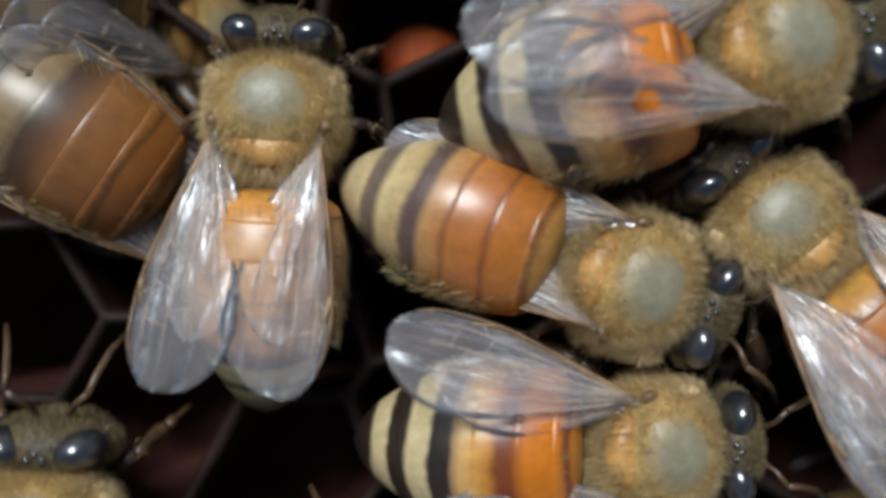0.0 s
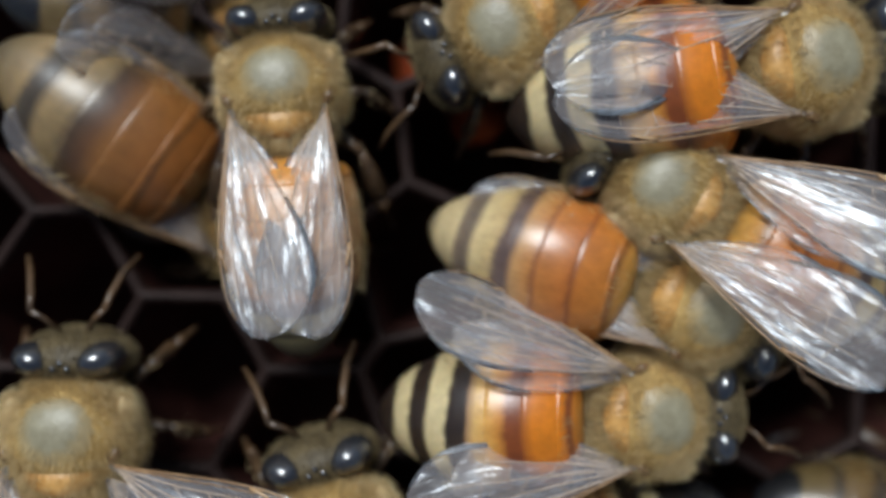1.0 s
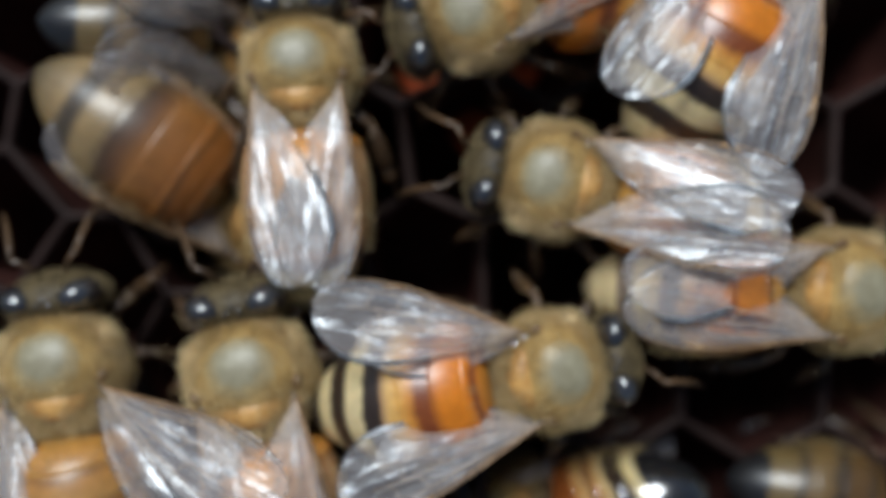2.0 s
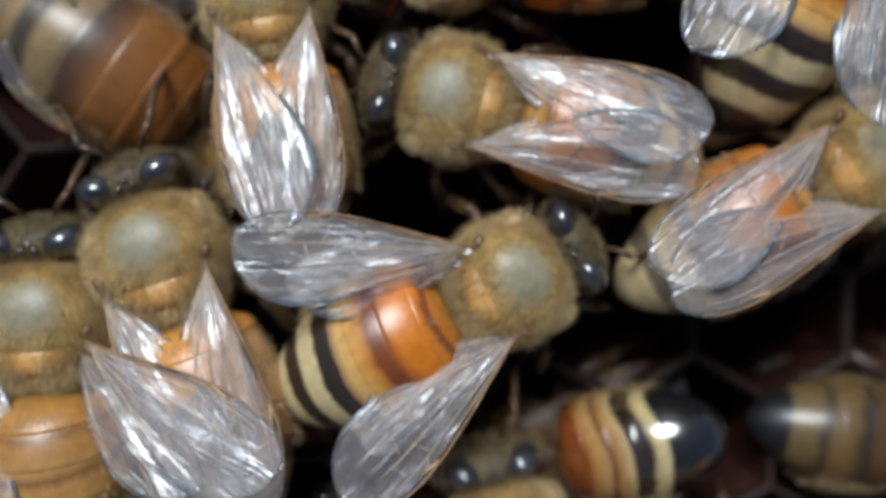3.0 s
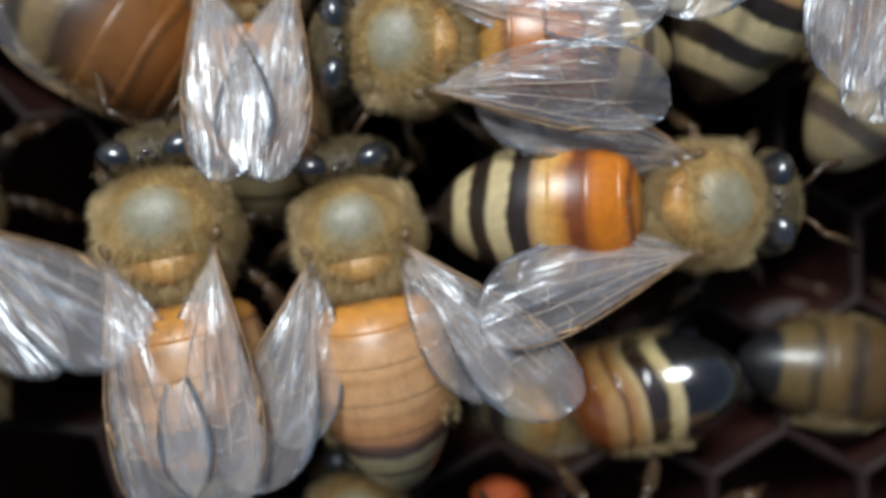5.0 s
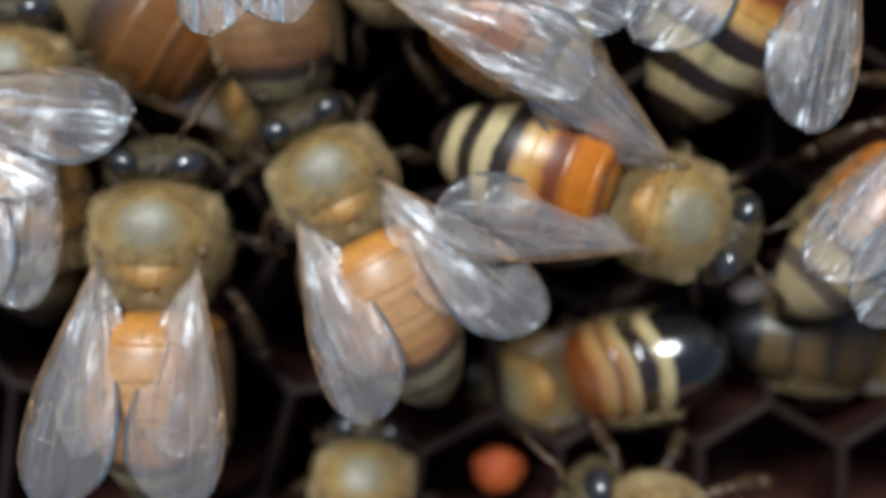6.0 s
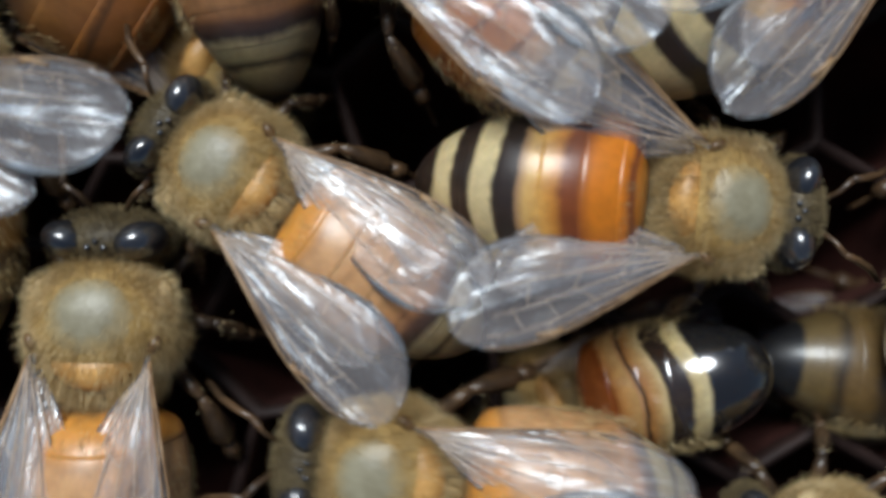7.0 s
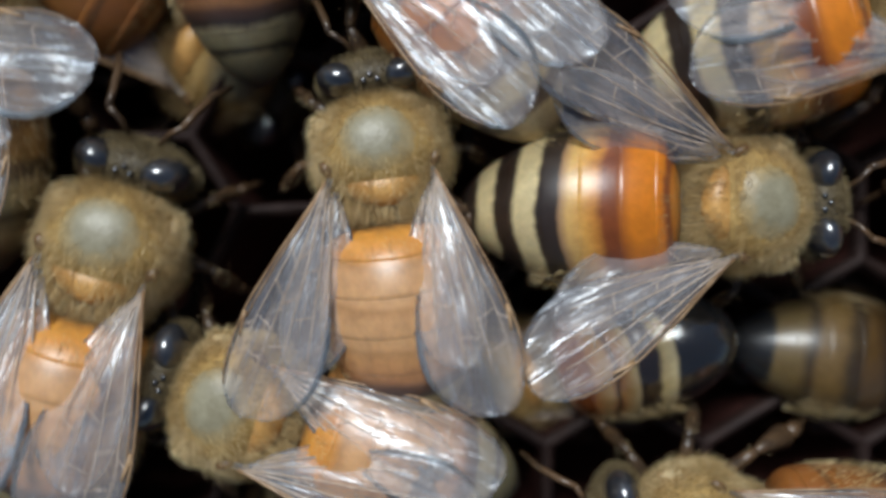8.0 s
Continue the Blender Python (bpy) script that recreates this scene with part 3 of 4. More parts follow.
        tube(bm, [(3.45, side * 1.05, 0.55), (3.9, side * 1.15, 0.25), (4.5, side * 1.35, -0.2), (5.0, side * 1.65, -0.75)], [0.10, 0.115, 0.115, 0.085], 7)
        part("antenna", bm, MAT_LIMB, head)
        part("mandible", egg(bmesh.new(), (2.6, side * 0.38, -1.5), (0.25, 0.28, 0.55), 10, 8), MAT_LIMB, head)
    for k, (x, y) in enumerate(((2.02, 0.0), (1.86, 0.20), (1.86, -0.20))):
        part("ocellus", egg(bmesh.new(), (x, y, 1.10), (0.09, 0.09, 0.07), 10, 6), MAT_EYE, head, "small black bead eye")
    bm = hairs(bmesh.new(), rng, (2.06, 0, -0.35), (0.81, 1.61, 1.47), 4600, 0.22, lambda v: v.z > -0.4 and not (v.z > 0.2 and 0.40 < abs(v.y) < 0.88 and abs(v.x) < 0.7), (0.1, 0, 0.15), 0.012)
    part("face_fur", bm, MAT_FACEHAIR, head, smooth=False)
    for side in (1, -1):
        part("tegula", egg(bmesh.new(), (-0.52, side * 1.52, 1.14), (0.27, 0.17, 0.15), 12, 8, Matrix.Rotation(side * 0.5, 3, "Z")), MAT_TEGULA, bee, "dark brown wing-base scale")
        bm = egg(bmesh.new(), (0.55, side * 1.58, 0.50), (0.52, 0.22, 0.30), 14, 8, lump=0.1)
        part("shoulder_lobe", hairs(bm, rng, (0.55, side * 1.58, 0.50), (0.58, 0.25, 0.34), 900, 0.30, lambda v: v.z > -0.3, (-0.3, side * 0.2, 0.1), 0.013), MAT_HAIR, bee, smooth=False)
    # waist and abdomen
    part("waist", tube(bmesh.new(), [(-1.4, 0, 0.0), (-1.95, 0, 0.02), (-2.45, 0, 0.05)], [0.85, 0.6, 0.8], 14), MAT_LIMB, bee)
    for i in range(6):
        make_tergite(i, SHELLS[kind], fat, length, bee)
    bm = bmesh.new()
    for _ in range(1500):
        u = rng.uniform(0.02, 0.66)
        c, r = abdomen_at(u, fat, length)
        t = rng.choice((rng.uniform(-0.5, 0.7), rng.uniform(math.pi - 0.7, math.pi + 0.5))) if u > 0.14 else rng.uniform(-0.3, math.pi + 0.3)
        root = c + Vector((0, r * math.cos(t), r * 0.88 * math.sin(t)))
        way = Vector((-0.75, 0.55 * math.cos(t) + rng.gauss(0, 0.15), 0.55 * math.sin(t) + rng.gauss(0, 0.15))).normalized() * rng.uniform(0.2, 0.42)
        s = way.cross(Vector((rng.gauss(0, 1), rng.gauss(0, 1), 0.3))).normalized() * 0.011
        bm.faces.new((bm.verts.new(root - s), bm.verts.new(root + s), bm.verts.new(root + way)))
    for _ in range(1100):  # down on the first ring
        u = rng.uniform(0.01, 0.13)
        c, r = abdomen_at(u, fat, length)
        t = rng.uniform(-0.2, math.pi + 0.2)
        root = c + Vector((0, r * math.cos(t), r * 0.9 * math.sin(t)))
        way = Vector((-0.8, 0.6 * math.cos(t) + rng.gauss(0, 0.2), 0.6 * math.sin(t) + rng.gauss(0, 0.2))).normalized() * rng.uniform(0.18, 0.36)
        s = way.cross(Vector((rng.gauss(0, 1), rng.gauss(0, 1), 0.3))).normalized() * 0.010
        bm.faces.new((bm.verts.new(root - s), bm.verts.new(root + s), bm.verts.new(root + way)))
    part("side_fur", bm, MAT_HAIR, bee, smooth=False)
    for side in (1, -1):
        for k in range(3):
            make_leg(k, side, bee)
    wings = []
    for side in (1, -1):
        for hind in (False, True):
            w = make_wing(bee, side, hind)
            w.matrix_basis = wing_pose(side, 6, hind)
            wings.append(w)
    return bee, wings


# ---------------------------------------------------------------- the comb
def half_plane(poly, m, n):
    """The part of a polygon on the far side of n from m."""
    out = []
    for a, b in zip(poly, np.roll(poly, -1, axis=0)):
        da, db = np.dot(a - m, n), np.dot(b - m, n)
        if da <= 0:
            out.append(a)
        if da * db < 0:
            out.append(a + (b - a) * da / (da - db))
    return np.array(out)


def cell_shapes(seeds):
    """The polygon of each seed among its neighbours."""
    shapes = []
    for i, s in enumerate(seeds):
        poly = s + np.array([(-6, -6), (6, -6), (6, 6), (-6, 6)], float)
        for o in seeds[np.argsort(((seeds - s) ** 2).sum(1))[1:15]]:
            poly = half_plane(poly, (s + o) / 2, o - s)
        shapes.append(poly)
    return shapes


def comb_seeds():
    """Middles of the cells: a patch built level, the rest upright, settled against one another."""
    rng = random.Random(4)
    patch = CELL_PATCH
    seeds = [np.array(p, float) for p in patch]
    pitch = 5.3
    for r in range(-10, 11):
        for c in range(-11, 12):
            p = np.array(patch[0]) + np.array(((c + 0.5 * (r % 2)) * pitch, r * pitch * 0.866)) + (rng.uniform(-0.25, 0.25), rng.uniform(-0.25, 0.25))
            if abs(p[0]) < 44 and abs(p[1]) < 34 and all(np.hypot(*(p - s)) > 4.1 for s in seeds):
                seeds.append(p)
    seeds = np.array(seeds)
    for _ in range(6):
        for i, poly in enumerate(cell_shapes(seeds)):
            if i >= len(patch) and abs(seeds[i][0]) < 41 and abs(seeds[i][1]) < 31:
                seeds[i] = poly.mean(axis=0)
    return seeds


def make_cell(poly, centre, comb, rng):
    """One wax cell: a rounded rim, a six-sided well with softened corners, and a floor."""
    corners = [math.atan2(*(p - centre)[::-1]) for p in poly]
    angles = sorted(corners + [2 * math.pi * k / 36 - math.pi for k in range(36)])
    edges = [(p, q) for p, q in zip(poly, np.roll(poly, -1, axis=0))]

    def reach(a, soft):
        d = np.array((math.cos(a), math.sin(a)))
        inv = []
        for p, q in edges:
            n = np.array(((q - p)[1], -(q - p)[0]))
            n = n / (np.hypot(*n) + 1e-9)
            inv.append(max(0.0, np.dot(d, n)) / max(1e-6, np.dot(p - centre, n)))
        return 1 / max(inv) if not soft else 1 / sum(v ** soft for v in inv) ** (1 / soft)

    thick = rng.uniform(0.20, 0.27)
    outer = [reach(a, 0) for a in angles]
    inner = [reach(a, 14) for a in angles]
    profile = ((0.0, 0.0, 0), (0.55, -0.03, 0), (1.0, -0.22, 1), (0.85, -0.7, 1), (0.65, -2.0, 1), (0.55, -9.5, 1))
    rings = []
    for k, z, _ in profile:
        ring = []
        for a, o, i in zip(angles, outer, inner):
            r = o if k == 0 else min(o, i + 0.12) - thick * k
            ring.append(Vector((r * math.cos(a), r * math.sin(a), z + (0.10 * noise.noise(Vector((centre[0] + r * math.cos(a), centre[1] + r * math.sin(a), 0)) * 0.35) if z > -0.5 else 0))))
        rings.append(ring)
    cell = part("wax_cell", loops(bmesh.new(), rings, False, True), MAT_WAX, comb)
    cell.data.materials.append(MAT_RIM)
    for f in cell.data.polygons:
        f.material_index = 1 if f.center.z > -0.0006 else 0
    cell.location = (centre[0] * 0.001, centre[1] * 0.001, 0)
    return cell


comb = tagged(new("honeycomb"), "old dark brown wax comb of open six-sided cells", "honeycomb", kind="structure")
_seeds = comb_seeds()
_rng = random.Random(9)
for _c, _poly in zip(_seeds, cell_shapes(_seeds)):
    if abs(_c[0]) < 41 and abs(_c[1]) < 31:
        make_cell(_poly, _c, comb, _rng)


def make_pollen(x, y, z, r):
    """A packed lump of pollen deep in a cell."""
    lump = tagged(new("pollen_lump"), "orange-red lump of packed pollen deep in a comb cell", "pollen", "pollen in the comb")
    part("lump", egg(bmesh.new(), (0, 0, 0), (r, r * 0.9, r * 0.6), 18, 10, lump=0.25), MAT_POLLEN, lump)
    lump.location = (x * 0.001, y * 0.001, z * 0.001)
    return lump


# ---------------------------------------------------------------- the bees
FIRST = {}  # the first bee of each kind of shell


def settle_bee(shell, label, m, left, right, droop=0.0, size=1.0):
    """A bee of that kind of shell at the pose m; a repeat is a copy of the first."""
    if shell not in FIRST:
        FIRST[shell] = make_bee(shell, label, len(FIRST) + 1)[0]
        bee = FIRST[shell]
        bee.matrix_basis = m
    else:
        bee = tagged(copy_thing(FIRST[shell], m), label)
    for w, side, hind in wings_of(bee):
        w.matrix_basis = wing_pose(side, left if side > 0 else right, hind, droop)
    bee.scale = (size,) * 3
    return bee


def wings_of(bee):
    """Each wing of a bee with its side and whether it is a hind one."""
    return [(w, 1 if w.location.y > 0 else -1, w.name.startswith("hind_wing")) for w in bee.children if "_wing" in w.name]


amber_bee = settle_bee("amber", "amber-bodied worker bee with clear wings folded on its back", pose(-0.00496, 0.00864, 0.00330, 0, 0, 88.2), 8, -3, 0, 1)
leaving_bee = settle_bee("brown", "orange-brown worker bee with a pale hooped tail", pose(0.00550, 0.00406, 0.00343, 0, 0, -18.8), -1, -2, 0, 1.04)
turning_bee = settle_bee("banded", "striped worker bee with pale blue shining wing tips", pose(0.00860, 0.01025, 0.00453, 0, 0, 14), 3, -11, 0, 1.07)
crossing_bee = settle_bee("brown", "russet worker bee with wrinkled wings over its abdomen", pose(0.00910, 0.00591, 0.00330, 0, 0, 132.2), 14, 12, 0, 1)
striped_bee = settle_bee("banded", "orange and black striped worker bee with half-open wings", pose(0.00604, -0.00046, 0.00330, 0, 0, 1.6), 17, 15, 22, 1)
climbing_bee = settle_bee("amber", "amber worker bee with a furry olive back", pose(-0.00129, -0.00663, 0.00363, 0, 0, 97.2), -2, -3, 0, 1.1)
open_winged_bee = settle_bee("gold", "worker bee holding one shining wing out sideways", pose(-0.01097, -0.00236, 0.00356, 0, 0, 89.0), 6, 72, 0, 1.08)
golden_bee = settle_bee("gold", "golden worker bee with dark hoops towards its tail", pose(-0.02068, 0.00115, 0.00330, 0, 0, 89.1), -4, -4, 0, 1)
brown_bee = settle_bee("umber", "brown worker bee with its head down in a cell", pose(-0.00734, 0.00534, -0.00180, 0, 32, -33.1), -1, -1, 0, 1.16)
olive_bee = settle_bee("dusky", "olive worker bee standing on dark comb", pose(-0.00891, 0.01200, -0.00300, 0, 48, -1.5), 4, 4, 0, 1)
upper_bee = settle_bee("banded", "worker bee crossing the comb with folded wings", pose(0.00367, 0.01420, 0.00330, 0, 0, -147.4), -3, -3, 45, 1)
diving_bee = settle_bee("tip", "worker bee head down in a cell, glossy black tail raised", pose(0.00320, -0.00570, -0.00250, 0, 40, -163), -2, -2, 0, 1.0)
bent_bee = settle_bee("dusky", "black-tailed worker bee bent down into the comb", pose(0.01700, -0.00480, -0.00150, 0, 30, -8.1), -2, -2, 0, 1)
spread_bee = settle_bee("amber", "amber worker bee with wings spread in a wide V", pose(0.00510, -0.01121, 0.00330, 0, 0, 105.7), 20, 25, 0, 1)
pale_bee = settle_bee("amber", "pale amber worker bee with glossy pinkish folded wings", pose(0.01338, -0.00861, 0.00346, 0, 0, 172.3), -4, -4, 0, 1.05)
late_bee = settle_bee("umber", "worker bee climbing over the edge of the comb cells", pose(0.02347, -0.00997, 0.00330, 0, 0, 178.0), -4, -4, 0, 1)
low_bee = settle_bee("dusky", "olive-backed worker bee low down in a comb cell", pose(-0.00340, -0.00930, -0.00050, 0, 20, 84), -2, -2, 0, 0.95)
make_pollen(0.75, 9.6, -4.0, 1.1)
make_pollen(1.8, -9.2, -2.5, 1.0)
make_pollen(-1.3, 12.1, -6.5, 1.5)
make_pollen(2.4, 12.8, -7.0, 1.2)


def flap(bee, rows):
    """Keys a bee's wings: seconds, and how far the left and the right ones stand out and, where given, droop and lift."""
    for w, side, hind in wings_of(bee):
        walk(w, [(t, wing_pose(side, left if side > 0 else right, hind, more[side < 0] if more else 0, 8.5 + (more[2 + (side < 0)] if len(more) > 2 else 0))) for t, left, right, *more in rows])


def motions():
    walk(amber_bee, [
        (0, pose(-0.00496, 0.00864, 0.00330, 0, 0, 88.2)),
        (0.5, pose(-0.00495, 0.00892, 0.00330, 0, 0, 90.3)),
        (1, pose(-0.00563, 0.00935, 0.00330, 0, 0, 96.3)),
        (1.2, pose(-0.00565, 0.00952, 0.00330, 0, 0, 95.1)),
        (2.3, pose(-0.00540, 0.01087, 0.00330, 0, 0, 95.4)),
        (2.5, pose(-0.00527, 0.01001, 0.00330, 0, 0, 98.2)),
        (3, pose(-0.00583, 0.00989, 0.00330, 0, 0, 99.5)),
        (3.5, pose(-0.00530, 0.00964, 0.00330, 0, 0, 94.5)),
        (4, pose(-0.00528, 0.00962, 0.00330, 0, 0, 92.2)),
        (4.5, pose(-0.00606, 0.01039, 0.00330, 0, 0, 89.8)),
        (4.7, pose(-0.00620, 0.00930, 0.00270, 0, 0, 92.1)),
        (5.8, pose(-0.00615, 0.01227, 0.00270, 0, 0, 91.7)),
        (6, pose(-0.00690, 0.01229, 0.00270, 0, 0, 98.5)),
        (6.5, pose(-0.00723, 0.01251, 0.00270, 0, 0, 98.7)),
        (7, pose(-0.00664, 0.01242, 0.00270, 0, 0, 100.5)),
        (7.5, pose(-0.00709, 0.01276, 0.00270, 0, 0, 99.7)),
        (8, pose(-0.00640, 0.01235, 0.00270, 0, 0, 97.7)),
    ])
    flap(amber_bee, [(0, 8, -3, 0, 0, 0, 0), (0.5, 4, -5, 0, 0, 2, 0), (1, -7, -4, 0, 0, 3, 0), (2.5, -9, -5, 0, 0, 4, 1), (4.5, -8, -5, 0, 0, 3, 0), (4.7, -8, -5, 0, 0, 4, 2), (5.8, -2, -2, 0, 0, 28, 28), (8, -2, -2, 0, 0, 30, 30)])
    walk(leaving_bee, [
        (0, pose(0.00520, 0.00406, 0.00343, 0, 0, -18.8)),
        (0.5, pose(0.00615, 0.00347, 0.00343, 0, 0, -18.8)),
        (1, pose(0.00773, 0.00302, 0.00343, 0, 0, -15.3)),
        (1.2, pose(0.00940, 0.00267, 0.00343, 0, 0, -16.2)),
        (2.3, pose(0.01379, 0.00393, 0.00343, 0, 0, 10.2)),
        (2.5, pose(0.01300, 0.00382, 0.00343, 0, 0, 14.3)),
        (3, pose(0.01329, 0.00523, 0.00343, 0, 0, 31.1)),
        (3.5, pose(0.01447, 0.00627, 0.00343, 0, 0, 38.4)),
        (4, pose(0.01588, 0.01113, 0.00343, 0, 0, 56.7)),
        (4.5, pose(0.01725, 0.01176, 0.00343, 0, 0, 54.9)),
        (4.7, pose(0.01703, 0.01171, 0.00343, 0, 0, 56.0)),
        (5.8, pose(0.01709, 0.00381, 0.00343, 0, 0, 47.9)),
        (6, pose(0.01751, 0.00383, 0.00343, 0, 0, 45.8)),
        (6.5, pose(0.01765, 0.00410, 0.00343, 0, 0, 54.2)),
        (7, pose(0.01764, 0.00322, 0.00343, 0, 0, 59.7)),
        (8, pose(0.01928, 0.00263, 0.00343, 0, 0, 59.4)),
    ])
    flap(leaving_bee, [(0, 0, -7, 0, 0, -21, -21), (1, -2, -7, 0, 0, -21, -21), (1.2, -3, -7, 0, 0, -18, -18), (2.3, -6, -7, 0, 0, 0, 0), (4, -5, -6, 0, 0), (8, 6, 0, 0, 0)])
    walk(turning_bee, [
        (0, pose(0.00860, 0.01050, 0.00453, 0, 0, 14.0)),
        (0.5, pose(0.00960, 0.01020, 0.00453, 0, 0, 9.5)),
        (1, pose(0.01050, 0.01060, 0.00413, 0, 0, 12.0)),
        (1.2, pose(0.01060, 0.01110, 0.00353, 0, 0, 17.0)),
        (2.3, pose(0.01102, 0.01677, 0.00353, 0, 0, 69.8)),
        (2.5, pose(0.01218, 0.01524, 0.00353, 0, 0, 69.0)),
        (3, pose(0.01265, 0.01458, 0.00353, 0, 0, 68.5)),
        (3.5, pose(0.01383, 0.01448, 0.00353, 0, 0, 66.5)),
        (4, pose(0.01282, 0.01414, 0.00353, 0, 0, 67.2)),
        (4.5, pose(0.01258, 0.01340, 0.00353, 0, 0, 65.4)),
        (4.7, pose(0.01240, 0.01342, 0.00353, 0, 0, 65.4)),
        (5.8, pose(0.01170, 0.01246, 0.00353, 0, 0, 60.2)),
        (6, pose(0.01184, 0.01193, 0.00353, 0, 0, 60.3)),
        (6.5, pose(0.01052, 0.01118, 0.00353, 0, 0, 54.5)),
        (7, pose(0.01211, 0.00995, 0.00353, 0, 0, 37.9)),
        (7.5, pose(0.01186, 0.00988, 0.00353, 0, 0, 35.9)),
        (8, pose(0.01490, 0.00611, 0.00353, 0, 0, 14.6)),
    ])
    flap(turning_bee, [(0, 3, -11, 0, 0, 0, 2), (0.5, -1, -10, 0, 0, 0, 2), (1, -4, -10, 0, 0, -1, 0), (1.2, -2, -6, 0, 0, -1, 0), (2.3, 10, 14, 0, 0), (6, 9, 16, 0, 0), (6.5, 7, 14, 0, 0), (7, 2, 7, 0, 0), (7.5, 0, 2, 0, 0), (8, 2, -6, 0, 0)])
    walk(crossing_bee, [
        (0, pose(0.00910, 0.00591, 0.00330, 0, 0, 132.2)),
        (0.5, pose(0.00829, 0.00633, 0.00380, 0, 0, 133.7)),
        (1, pose(0.00615, 0.00668, 0.00420, 0, 0, 152.2)),
        (1.2, pose(0.00490, 0.00679, 0.00420, 0, 0, 159.2)),
        (2.3, pose(0.00240, 0.00714, 0.00330, 0, 0, 170.2)),
        (2.5, pose(0.00148, 0.00647, 0.00330, 0, 0, 168.1)),
        (3, pose(0.00014, 0.00679, 0.00330, 0, 0, 166.6)),
        (3.5, pose(0.00053, 0.00554, 0.00330, 0, 0, 175.7)),
        (4, pose(-0.00057, 0.00478, 0.00330, 0, 0, 192.4)),
        (4.5, pose(-0.00117, 0.00520, 0.00330, 0, 0, 192.8)),
        (4.7, pose(-0.00112, 0.00563, 0.00400, 0, 0, 189.4)),
        (5.8, pose(-0.00225, 0.00907, 0.00400, 0, 0, 150.5)),
        (6, pose(-0.00211, 0.00924, 0.00400, 0, 0, 148.9)),
        (6.5, pose(-0.00217, 0.00876, 0.00400, 0, 0, 149.3)),
        (7, pose(-0.00175, 0.00864, 0.00400, 0, 0, 138.9)),
        (7.5, pose(-0.00262, 0.00798, 0.00400, 0, 0, 135.1)),
        (8, pose(-0.00201, 0.00840, 0.00400, 0, 0, 132.4)),
    ])
    flap(crossing_bee, [(0, 14, 12, 0, 0, 10, 10), (0.5, 13, 11, 0, 0, 11, 11), (1, 5, 8, 0, 0, 12, 12), (2.5, -6, -6, 0, 0, 3, 3), (3.5, -2, -2, 20, 0, 0, 0), (4, 3, -2, 28, 0, 0, 0), (4.5, 9, 0, 28, 0, 0, 0), (4.7, 8, 0, 26, 0, 0, 0), (6, -4, 6, 5, 0, 0, 0), (8, -4, 6, 0, 0, 0, 0)])
    walk(striped_bee, [
        (0, pose(0.00604, -0.00046, 0.00330, 0, 0, 1.6)),
        (0.5, pose(0.00638, -0.00035, 0.00330, 0, 0, -0.4)),
        (1, pose(0.00640, -0.00033, 0.00330, 0, 0, 3.5)),
        (1.2, pose(0.00563, 0.00048, 0.00330, 0, 0, 7.7)),
        (2.3, pose(0.00351, 0.00066, 0.00420, 0, 0, 18.8)),
        (2.5, pose(0.00335, -0.00006, 0.00420, 0, 0, 24.7)),
        (2.7, pose(0.00236, 0.00033, 0.00410, 0, 0, 23.6)),
        (3, pose(0.00224, 0.00115, 0.00390, 0, 0, 29.1)),
        (3.3, pose(0.00301, 0.00103, 0.00330, 0, 0, 20.4)),
        (3.5, pose(0.00495, 0.00072, 0.00330, 0, 0, 3.4)),
        (3.7, pose(0.00556, 0.00162, 0.00330, 0, 0, -4.5)),
        (4, pose(0.00733, 0.00123, 0.00330, 0, 0, -2.5)),
        (4.5, pose(0.00875, 0.00172, 0.00330, 0, 0, 8.5)),
        (4.7, pose(0.00862, 0.00185, 0.00330, 0, 0, 5.0)),
        (5.8, pose(0.00731, 0.00073, 0.00330, 0, 0, -12.4)),
        (6, pose(0.00737, 0.00070, 0.00330, 0, 0, -19.8)),
        (6.5, pose(0.00714, 0.00110, 0.00330, 0, 0, -12.4)),
        (7, pose(0.00763, 0.00077, 0.00330, 0, 0, -5.7)),
        (7.5, pose(0.00874, 0.00035, 0.00330, 0, 0, -0.3)),
        (8, pose(0.00953, 0.00004, 0.00330, 0, 0, 0.8)),
    ])
    flap(striped_bee, [(0, 17, 15, 22, 0), (0.5, 19, 12, 24, -4), (1, 24, 10, 26, -8), (1.2, 24, 10, 24, -8), (2.3, 20, 10, 10, -6), (2.5, 22, 19, 6, -4), (3, 30, 18, 0, -4), (3.3, 28, 34, 0, -4, -5, 0), (3.5, 10, 38, 0, -6, -15, 0), (4, 10, 26, 0, -8, -15, 0), (4.5, 22, 20, -6, -8, -12, 0), (4.7, 24, 20, -6, -8, -10, 0), (5.8, 22, 13, 4, -10), (6, 22, 13, 4, -10), (6.5, 22, 11, 6, -10), (6.8, 24, 16, 0, -9), (7, 26, 22, -8, -8), (7.5, 34, 31, -10, -7), (8, 36, 32, -10, -7)])
